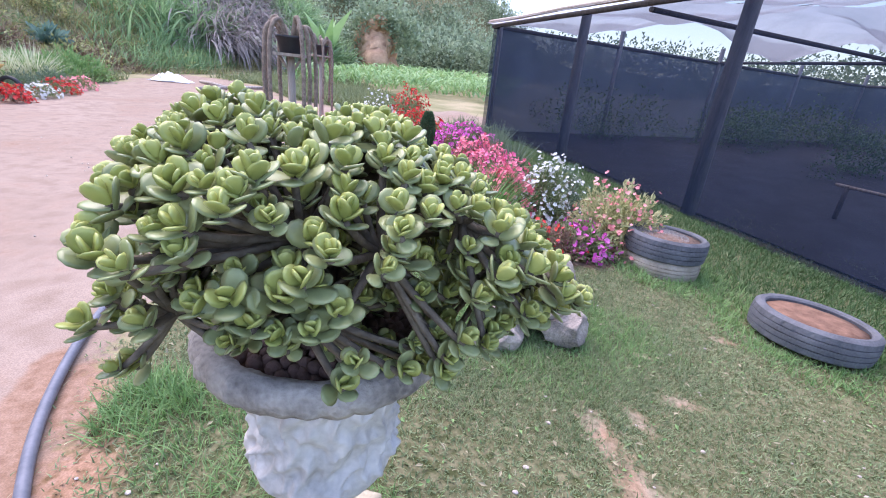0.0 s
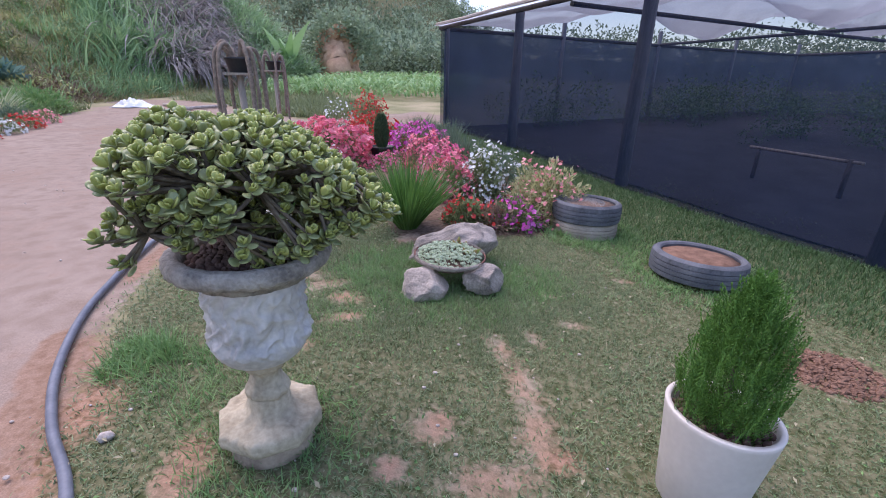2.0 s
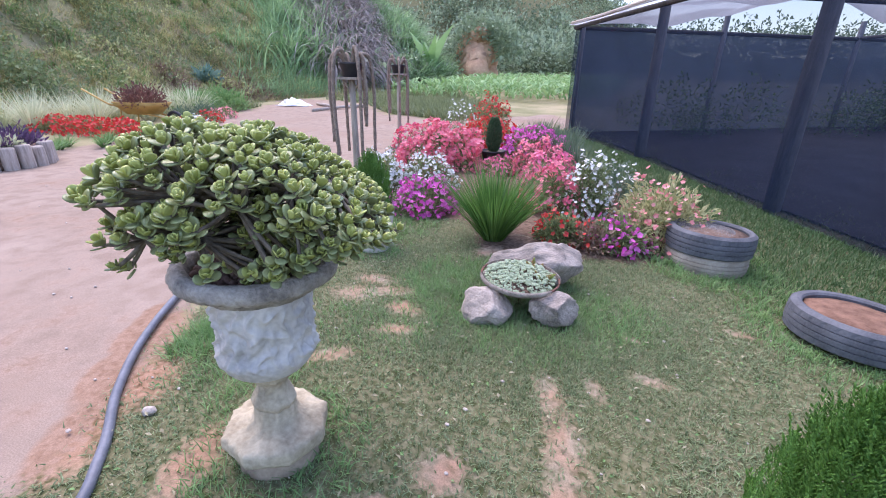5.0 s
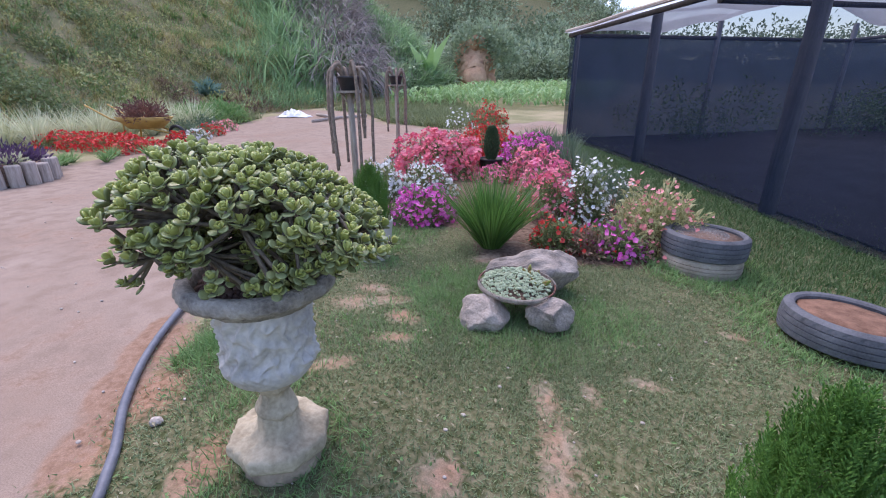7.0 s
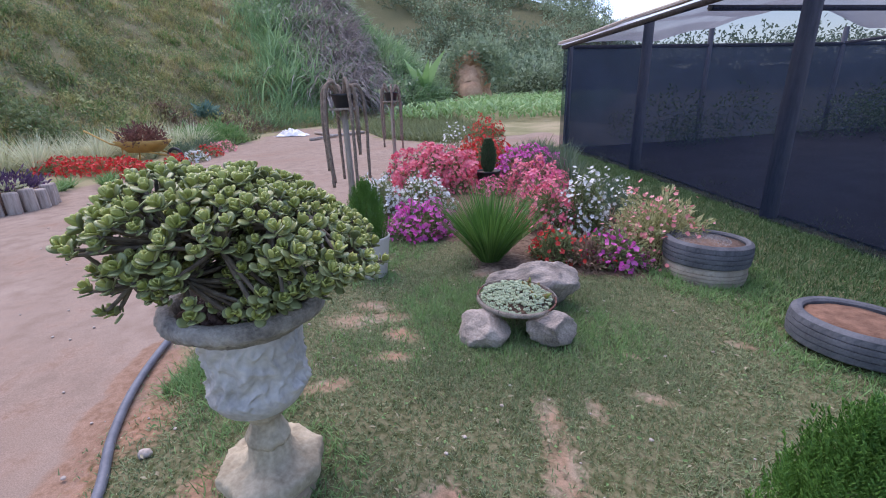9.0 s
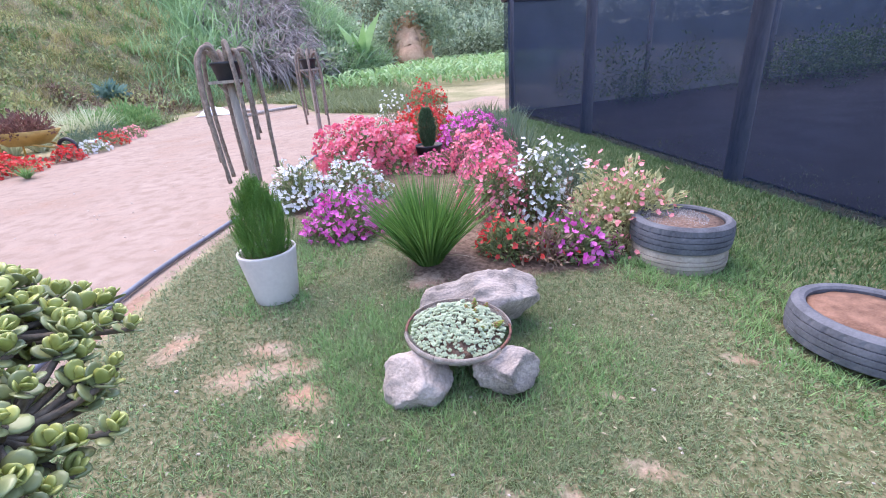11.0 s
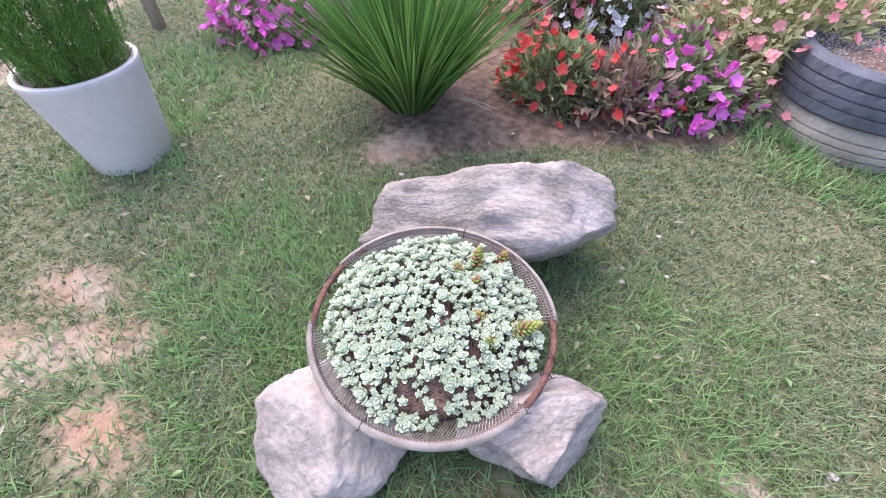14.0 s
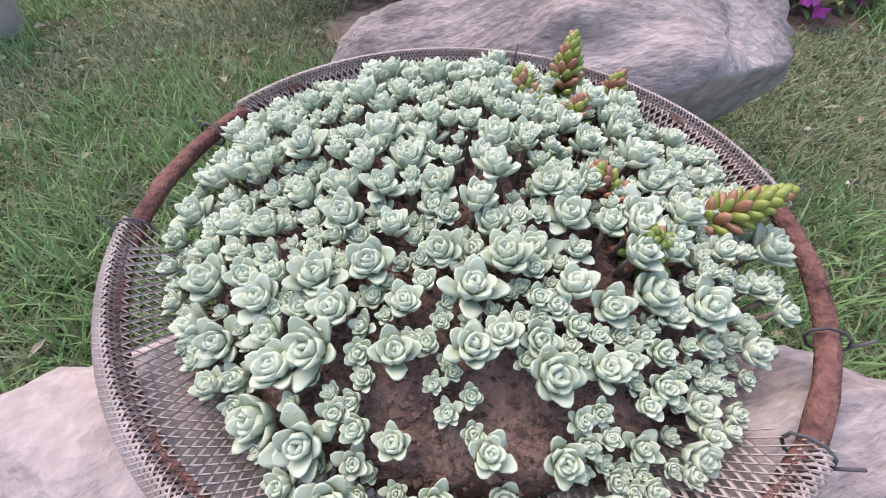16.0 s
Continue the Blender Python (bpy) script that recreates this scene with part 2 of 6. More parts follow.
def ground_material():
    """Sandy road, lawn, bed soil, bare patches and wild bank, told apart by the sheet's own cover map."""
    m = bpy.data.materials.new("ground_cover")
    m.use_nodes = True
    n, l = m.node_tree.nodes, m.node_tree.links
    p = n["Principled BSDF"]
    p.inputs["Roughness"].default_value = 1.0
    p.inputs["Specular IOR Level"].default_value = 0.1
    co = n.new("ShaderNodeTexCoord")

    def noisy(scale, detail=8):
        t = n.new("ShaderNodeTexNoise")
        t.inputs["Scale"].default_value, t.inputs["Detail"].default_value = scale, detail
        l.new(co.outputs["Object"], t.inputs["Vector"])
        return t.outputs[0]

    def two(fac, a, b, lo=0.35, hi=0.65):
        r = n.new("ShaderNodeValToRGB")
        r.color_ramp.elements[0].position, r.color_ramp.elements[1].position = lo, hi
        r.color_ramp.elements[0].color, r.color_ramp.elements[1].color = (*a, 1), (*b, 1)
        l.new(fac, r.inputs[0])
        return r.outputs[0]

    att = n.new("ShaderNodeVertexColor")
    att.layer_name = "cover"
    sep = n.new("ShaderNodeSeparateColor")
    l.new(att.outputs[0], sep.inputs[0])
    att2 = n.new("ShaderNodeVertexColor")
    att2.layer_name = "cover_two"
    sep2 = n.new("ShaderNodeSeparateColor")
    l.new(att2.outputs[0], sep2.inputs[0])
    coarse, mid, fine, vfine = noisy(0.7), noisy(5), noisy(28), noisy(160, 4)

    def over(below, above, mask, ragged, rag=0.9, start=0.83, stop=1.05):
        e = n.new("ShaderNodeMath")
        e.operation = "MULTIPLY_ADD"
        l.new(ragged, e.inputs[0])
        e.inputs[1].default_value = rag
        l.new(mask, e.inputs[2])
        r = n.new("ShaderNodeMapRange")
        r.inputs["From Min"].default_value, r.inputs["From Max"].default_value = start, stop
        l.new(e.outputs[0], r.inputs["Value"])
        x = n.new("ShaderNodeMix")
        x.data_type = "RGBA"
        l.new(r.outputs[0], x.inputs["Factor"])
        l.new(below, x.inputs["A"]), l.new(above, x.inputs["B"])
        return x.outputs["Result"]

    wild = two(coarse, (0.20, 0.195, 0.095), (0.37, 0.31, 0.19))
    lawn = two(fine, (0.065, 0.075, 0.03), (0.21, 0.19, 0.11))
    bare = two(mid, (0.36, 0.285, 0.21), (0.37, 0.235, 0.16), 0.4, 0.6)
    soil = two(fine, (0.10, 0.065, 0.045), (0.22, 0.15, 0.11))
    road_a = over(two(mid, (0.275, 0.20, 0.155), (0.36, 0.274, 0.22)), two(fine, (0.26, 0.17, 0.122), (0.33, 0.228, 0.175)), coarse, mid, 0.9, 0.95, 1.25)
    road = over(road_a, two(fine, (0.25, 0.15, 0.10), (0.335, 0.215, 0.155)), sep2.outputs[0], mid)
    c = over(wild, lawn, sep.outputs[1], mid)
    c = over(c, soil, sep.outputs[2], mid)
    c = over(c, bare, sep2.outputs[1], fine, 1.25, 0.95, 1.75)
    c = over(c, two(fine, (0.30, 0.155, 0.095), (0.40, 0.235, 0.16)), sep2.outputs[0], fine, 1.25, 0.95, 1.75)
    c = over(c, road, sep.outputs[0], fine)
    g = n.new("ShaderNodeMix")
    g.data_type, g.blend_type = "RGBA", "MULTIPLY"
    g.inputs["Factor"].default_value = 0.55
    l.new(c, g.inputs["A"])
    l.new(two(vfine, (0.62, 0.62, 0.62), (1.12, 1.12, 1.12)), g.inputs["B"])
    l.new(g.outputs["Result"], p.inputs["Base Color"])
    b = n.new("ShaderNodeBump")
    b.inputs["Strength"].default_value, b.inputs["Distance"].default_value = 0.4, 0.012
    l.new(fine, b.inputs["Height"])
    l.new(b.outputs[0], p.inputs["Normal"])
    return m


# ---- helpers for building ----
RNG = np.random.default_rng(7)


def fast_mesh(name, verts, faces, material_=None, smooth=False):
    """A mesh from arrays; all faces with the same number of corners."""
    me = bpy.data.meshes.new(name)
    verts, faces = np.asarray(verts, np.float32), np.asarray(faces, np.int32)
    me.vertices.add(len(verts))
    me.vertices.foreach_set("co", verts.ravel())
    me.loops.add(faces.size)
    me.loops.foreach_set("vertex_index", faces.ravel())
    me.polygons.add(len(faces))
    me.polygons.foreach_set("loop_start", np.arange(0, faces.size, faces.shape[1], dtype=np.int32))
    me.polygons.foreach_set("use_smooth", np.full(len(faces), smooth))
    me.update(calc_edges=True)
    me.validate()
    if material_:
        me.materials.append(material_)
    return me


def part_mesh(name, me, parent=None, label="", at=None):
    ob = new(name, me)
    if parent:
        ob.parent = parent
    if at is not None:
        ob.matrix_basis = at
    return tagged(ob, label)


def part(name, bm, material_, parent=None, label="", smooth=True):
    """A bmesh as one mesh object under a thing or a part."""
    me = bpy.data.meshes.new(name)
    bm.to_mesh(me)
    bm.free()
    me.materials.append(material_)
    me.polygons.foreach_set("use_smooth", np.full(len(me.polygons), smooth))
    return part_mesh(name, me, parent, label)


def thing(name, at, label, category, group="", kind=""):
    ob = new(name)
    ob.matrix_basis = at
    return tagged(ob, label, category, group, kind)


def lathe(profile, around=48, wobble=None, corners=0):
    """A body turned about z from (radius, height) pairs; corners: that many flat sides."""
    bm = bmesh.new()
    rings = []
    for r, z in profile:
        ring = []
        for i in range(around):
            a = 2 * math.pi * i / around
            rr = r
            if corners:
                w = 2 * math.pi / corners
                rr = r * math.cos(w / 2) / math.cos((a % w) - w / 2)
            if wobble:
                rr += wobble(a, z, r)
            ring.append(bm.verts.new((rr * math.cos(a), rr * math.sin(a), z)))
        rings.append(ring)
    for lo, hi in zip(rings, rings[1:]):
        for i in range(around):
            j = (i + 1) % around
            bm.faces.new((lo[i], lo[j], hi[j], hi[i]))
    bm.faces.new(rings[0][::-1]), bm.faces.new(rings[-1])
    return bm


def tube(points, radii, around=8, lumps=0.0):
    """A round bar along points, with a radius at each."""
    bm = bmesh.new()
    pts = [Vector(p) for p in points]
    rings = []
    side = None
    for i, p in enumerate(pts):
        d = (pts[min(i + 1, len(pts) - 1)] - pts[max(i - 1, 0)]).normalized()
        if side is None:
            side = d.cross(Vector((0.3, 0.2, 0.93))).normalized()
        side = (side - d * side.dot(d)).normalized()
        up = d.cross(side)
        r = radii[i] if hasattr(radii, "__len__") else radii
        ring = []
        for k in range(around):
            a = 2 * math.pi * k / around
            rr = r * (1 + lumps * noise.noise(p * 40 + Vector((k, 0, 0))))
            ring.append(bm.verts.new(p + side * rr * math.cos(a) + up * rr * math.sin(a)))
        rings.append(ring)
    for lo, hi in zip(rings, rings[1:]):
        for k in range(around):
            bm.faces.new((lo[k], lo[(k + 1) % around], hi[(k + 1) % around], hi[k]))
    bm.faces.new(rings[0][::-1]), bm.faces.new(rings[-1])
    return bm


def smooth_line(points, steps=8):
    """Points along a soft curve through the given ones."""
    p = [Vector(q) for q in points]
    p = [p[0] * 2 - p[1]] + p + [p[-1] * 2 - p[-2]]
    out = []
    for a, b, c, d in zip(p, p[1:], p[2:], p[3:]):
        for k in range(steps):
            t = k / steps
            out.append(0.5 * (2 * b + (c - a) * t + (2 * a - 5 * b + 4 * c - d) * t * t + (3 * b - a - 3 * c + d) * t ** 3))
    return out + [p[-2]]


def unit(v):
    return v / np.maximum(np.linalg.norm(v, axis=1, keepdims=True), 1e-9)


def random_dirs(n, up=0.0):
    v = RNG.normal(size=(n, 3))
    v[:, 2] = np.abs(v[:, 2]) * (0.3 + up) + up * 0.5 if up else v[:, 2]
    return unit(v)


def blades(root, way, length, width, droop=0.3, seg=3):
    """Tapering grass blades as strips of triangles; each is an island of its own."""
    n = len(root)
    length, width = np.broadcast_to(length, n), np.broadcast_to(width, n)
    side = unit(np.cross(way, np.tile([0.0, 0.0, 1.0], (n, 1)) + RNG.normal(size=(n, 3)) * 0.25))
    step = (length / seg)[:, None]
    rows, p, d = [], root.copy(), way.copy()
    down = np.array([0, 0, -1.0])
    for k in range(seg + 1):
        w = (width * (1 - (k / seg) ** 1.6) * 0.5)[:, None]
        if k < seg:
            rows += [p - side * w, p + side * w]
        else:
            rows += [p]
        p = p + d * step
        d = unit(d + down * (droop / seg))
    v = np.stack(rows, 1)
    m = v.shape[1]
    tri = []
    for k in range(seg - 1):
        a = 2 * k
        tri += [(a, a + 1, a + 3), (a, a + 3, a + 2)]
    a = 2 * (seg - 1)
    tri += [(a, a + 1, a + 2)]
    f = (np.arange(n)[:, None, None] * m + np.array(tri)[None]).reshape(-1, 3)
    return v.reshape(-1, 3), f


def leaves(root, way, length, width, fold=0.25):
    """Pointed oval leaves, six corners each, folded along the rib."""
    n = len(root)
    length, width = np.broadcast_to(length, n)[:, None], np.broadcast_to(width, n)[:, None]
    ref = np.tile([0.0, 0.0, 1.0], (n, 1)) + RNG.normal(size=(n, 3)) * 0.5
    side = unit(np.cross(way, ref))
    nor = np.cross(side, way)
    a = root
    b, c = root + way * length * 0.5, root + way * length
    lift = nor * width * fold
    v = np.stack([a, b - side * width * 0.5 + lift, c - lift * 0.6, b + side * width * 0.5 + lift, b], 1)
    tri = np.array([(0, 4, 1), (1, 4, 2), (0, 3, 4), (4, 3, 2)])
    f = (np.arange(n)[:, None, None] * 5 + tri[None]).reshape(-1, 3)
    return v.reshape(-1, 3), f


def flowers(centre, facing, size):
    """Flat five-petalled flowers, each an island: a fan with a notched rim."""
    n = len(centre)
    size = np.broadcast_to(size, n)[:, None]
    s = unit(np.cross(facing, RNG.normal(size=(n, 3))))
    t = np.cross(facing, s)
    rows = [centre - facing * size * 0.1]
    for k in range(10):
        a = math.pi * k / 5
        r = 0.5 if k % 2 == 0 else 0.36
        rows.append(centre + (s * math.cos(a) + t * math.sin(a)) * size * r + facing * size * (0.05 if k % 2 == 0 else -0.02))
    v = np.stack(rows, 1)
    tri = np.array([(0, 1 + k, 1 + (k + 1) % 10) for k in range(10)])
    f = (np.arange(n)[:, None, None] * 11 + tri[None]).reshape(-1, 3)
    return v.reshape(-1, 3), f


def joined(pairs):
    vs, fs, k = [], [], 0
    for v, f in pairs:
        vs.append(v), fs.append(f + k)
        k += len(v)
    return np.concatenate(vs), np.concatenate(fs)


def bumpy_noise(x, y, scale, seed=0.0):
    """Soft rolling noise from a few waves, for arrays."""
    out = np.zeros_like(x)
    r = np.random.default_rng(int(seed) + 3)
    for k in range(7):
        a, f, ph = r.uniform(0, 6.28), r.uniform(0.6, 1.8) / scale, r.uniform(0, 6.28)
        out = out + np.sin((x * math.cos(a) + y * math.sin(a)) * f * 6.28 + ph) / 7
    return out


# ---- the lie of the land ----
FOOT_Y = [-60, 0, 5, 9, 15, 26, 33, 37, 46, 90, 200]
FOOT_X = [-14.2, -14.2, -14.2, -14.6, -15.6, -14.8, -13.6, -14.5, -24, -60, -120]
RIDGE_B = [-180, -95, -60, -30, -16, -8, -4, 2, 20, 60, 180]
RIDGE_E = [3, 10, 19, 16, 12.0, 9.6, 6.0, 3.5, 3.0, 3.0, 3]


def ground_z(x, y):
    x, y = np.asarray(x, float), np.asarray(y, float)
    fall = np.clip(x - 0.4, 0, 2.2) * -0.085 * np.clip(1 - (y - 4.5) / 6, 0, 1) * np.clip(1 + (y + 1) / 8, 0, 1)
    q = np.clip(y - 5, 0, 60)
    rise = 0.028 * q + 0.0006 * q * q
    d = np.interp(y, FOOT_Y, FOOT_X) - x
    lump = bumpy_noise(x, y, 5.0) * 0.9 + bumpy_noise(x, y, 1.7, 5) * 0.35
    dd = np.clip(d, 0, 34)
    bank = 0.72 * (np.sqrt(dd * dd + 0.6) - 0.775) + lump * np.clip(dd / 4, 0, 1)
    r = np.hypot(x - 1.5, y)
    e = np.interp(np.degrees(np.arctan2(x - 1.5, y)), RIDGE_B, RIDGE_E)
    s = np.clip((r - 45) / 110, 0, 1)
    s = s * s * (3 - 2 * s)
    far = np.tan(np.radians(e)) * np.minimum(r, 160) * s + lump * 2 * np.clip((r - 50) / 60, 0, 1)
    z = fall + rise + np.maximum(bank, 0)
    return np.where(r > 45, np.maximum(z * (1 - s) + far * s, far), z) + bumpy_noise(x, y, 1.1, 9) * 0.005


def gz(x, y):
    return float(ground_z(np.array([x]), np.array([y]))[0])


ROAD = [(-0.35, 0.35), (-0.42, 0.62), (-0.80, 1.25), (-1.14, 1.72), (-1.5, 2.55), (-1.75, 3.1), (-2.0, 3.9), (-2.35, 5.0), (-2.75, 6.0), (-3.3, 7.6), (-3.3, 9.0), (-2.2, 10.8),
        (-0.9, 12.6), (-0.5, 15.0), (-2.2, 16.2), (-4.5, 13.0), (-7.5, 14.0), (-11, 17.5), (-15, 18.5), (-15, 16.8), (-13, 12.5), (-10.6, 8.4), (-10.0, 6.7), (-9.2, 4.9),
        (-9.6, 3.2), (-10.0, 1.0), (-9, -6), (-8, -30), (-3, -30), (-1.4, -3)]
BED = [(0.28, 3.36), (0.62, 3.58), (1.0, 3.78), (1.6, 4.1), (1.8, 4.6), (1.9, 5.3), (1.3, 6.2), (0.5, 8.0), (-0.5, 9.4), (-2.0, 10.4), (-3.0, 8.6), (-2.6, 6.6), (-2.2, 5.3), (-1.3, 4.35), (-0.2, 4.2), (0.05, 3.8)]
LAWN = [(-0.3, 0.2), (-0.9, 1.4), (-2.0, 4.0), (-3.2, 8.0), (-1.5, 12.2), (0.0, 13), (8, 0), (8, -9), (-1, -9)]
# bare spots: x, y, half-length, half-width, turn
BARE = [(1.20, 1.90, 0.22, 0.08, 110), (1.33, 1.60, 0.26, 0.10, 105), (1.38, 1.30, 0.24, 0.11, 85), (1.20, 1.02, 0.22, 0.10, 20), (1.40, 2.08, 0.12, 0.06, 120), (1.66, 2.32, 0.12, 0.05, 0), (0.24, 2.0, 0.17, 0.07, 20), (0.06, 1.62, 0.18, 0.07, 40),
        (0.92, 1.24, 0.12, 0.12, 0), (-0.23, 2.30, 0.24, 0.13, 20), (-0.25, 2.54, 0.20, 0.10, 10), (0.13, 2.26, 0.12, 0.10, 0), (-0.85, 2.43, 0.22, 0.12, 100), (-0.05, 2.42, 0.2, 0.1, 20), (0.18, 2.24, 0.12, 0.1, 0), (0.06, 0.8, 0.1, 0.2, 20),
        (2.2, 3.2, 0.12, 0.06, 0), (1.52, 2.7, 0.1, 0.05, 0), (3.13, 2.17, 0.3, 0.26, 0), (3.1, 2.9, 0.4, 0.09, 60), (0.32, 3.46, 0.16, 0.14, 0), (-0.45, 0.62, 0.18, 0.1, 0), (0.80, 0.98, 0.09, 0.08, 0)]
RED_EARTH = [(-0.60, 1.05, 0.28, 0.2, 130), (-0.5, 0.7, 0.3, 0.16, 130), (-0.95, 1.4, 0.3, 0.12, 130), (-1.6, 2.6, 0.5, 0.1, 110), (-0.82, 0.98, 0.3, 0.12, 130), (-1.12, 1.35, 0.35, 0.1, 125), (0.94, 1.26, 0.08, 0.09, 0), (1.47, 1.18, 0.12, 0.08, 30), (0.05, 0.84, 0.10, 0.2, 20), (0.80, 0.98, 0.06, 0.06, 0), (0.13, 2.25, 0.1, 0.07, 0),
             (3.13, 2.17, 0.26, 0.22, 0), (0.26, 2.01, 0.1, 0.04, 20)]


def edge_distance(x, y, poly):
    """Distance to a polygon's rim, minus inside."""
    best, inside = np.full(x.shape, 1e9), np.zeros(x.shape, bool)
    for (ax, ay), (bx, by) in zip(poly, poly[1:] + poly[:1]):
        dx, dy = bx - ax, by - ay
        t = np.clip(((x - ax) * dx + (y - ay) * dy) / (dx * dx + dy * dy), 0, 1)
        best = np.minimum(best, np.hypot(x - ax - t * dx, y - ay - t * dy))
        if dy:
            inside ^= ((ay > y) != (by > y)) & (x < dx * (y - ay) / dy + ax)
    return np.where(inside, -best, best)


def spots(x, y, table):
    out = np.zeros(x.shape)
    for cx, cy, a, b, turn in table:
        c, s = math.cos(radians(turn)), math.sin(radians(turn))
        a, b = a * 0.85, b * 0.85
        u, v = ((x - cx) * c + (y - cy) * s) / a, ((y - cy) * c - (x - cx) * s) / b
        out = np.maximum(out, np.clip(1.35 - 0.8 * np.hypot(u, v), 0, 1))
    return out


def cover(x, y):
    road = np.clip(0.5 - edge_distance(x, y, ROAD) / 0.35, 0, 1)
    lawn = np.clip(0.5 - edge_distance(x, y, LAWN) / 0.6, 0, 1)
    lawn = np.maximum(lawn, np.clip((np.hypot(x, y) - 50) / 12, 0, 1))
    bed = np.clip(0.5 - edge_distance(x, y, BED) / 0.25, 0, 1)
    return road, lawn, bed, spots(x, y, BARE), spots(x, y, RED_EARTH)


def build_ground():
    def axis(lo, hi, fine_lo, fine_hi, step):
        mid = list(np.arange(fine_lo, fine_hi, step))
        up, down, s = [], [], step
        p = fine_hi
        while p < hi:
            up.append(p)
            s = min(s * 1.09, 14)
            p += s
        p, s = fine_lo, step
        while p > lo:
            s = min(s * 1.09, 14)
            p -= s
            down.append(p)
        return np.array(down[::-1] + mid + up)

    xs, ys = axis(-420, 420, -3.0, 3.4, 0.05), axis(-300, 600, 0.1, 6.0, 0.05)
    gx, gy = np.meshgrid(xs, ys)
    x, y = gx.ravel(), gy.ravel()
    w, h = len(xs), len(ys)
    i = (np.arange(h - 1)[:, None] * w + np.arange(w - 1)[None]).ravel()
    road, lawn, bed, bare, red = cover(x, y)
    z = ground_z(x, y) - 0.02 * road * (x > -9) + 0.03 * np.clip(bed - 0.5, 0, 1)
    me = fast_mesh("ground", np.stack([x, y, z], 1), np.stack([i, i + 1, i + 1 + w, i + w], 1), ground_material(), True)
    one = np.ones_like(x)
    for name, cols in (("cover", (road, lawn, bed, one)), ("cover_two", (red, bare, 0 * one, one))):
        att = me.color_attributes.new(name, "FLOAT_COLOR", "POINT")
        att.data.foreach_set("color", np.stack(cols, 1).astype(np.float32).ravel())
    tagged(new("ground", me), "sandy road, worn lawn, flower bed soil and grassy hillside", "ground", kind="structure")


build_ground()


# ---- shade house ----
GC = Vector((-0.72, 12.0, 0.0))
GU = Vector((0.552, -0.834, 0.0))
GV = Vector((0.834, 0.552, 0.0))


def sheet(origin, du, dv, nu, nv, sag=None):
    bm = bmesh.new()
    grid = []
    for j in range(nv + 1):
        row = []
        for i in range(nu + 1):
            p = origin + du * (i / nu) + dv * (j / nv)
            if sag:
                p = p + sag(i / nu, j / nv)
            row.append(bm.verts.new(p))
        grid.append(row)
    for a, b in zip(grid, grid[1:]):
        for i in range(nu):
            bm.faces.new((a[i], a[i + 1], b[i + 1], b[i]))
    return bm


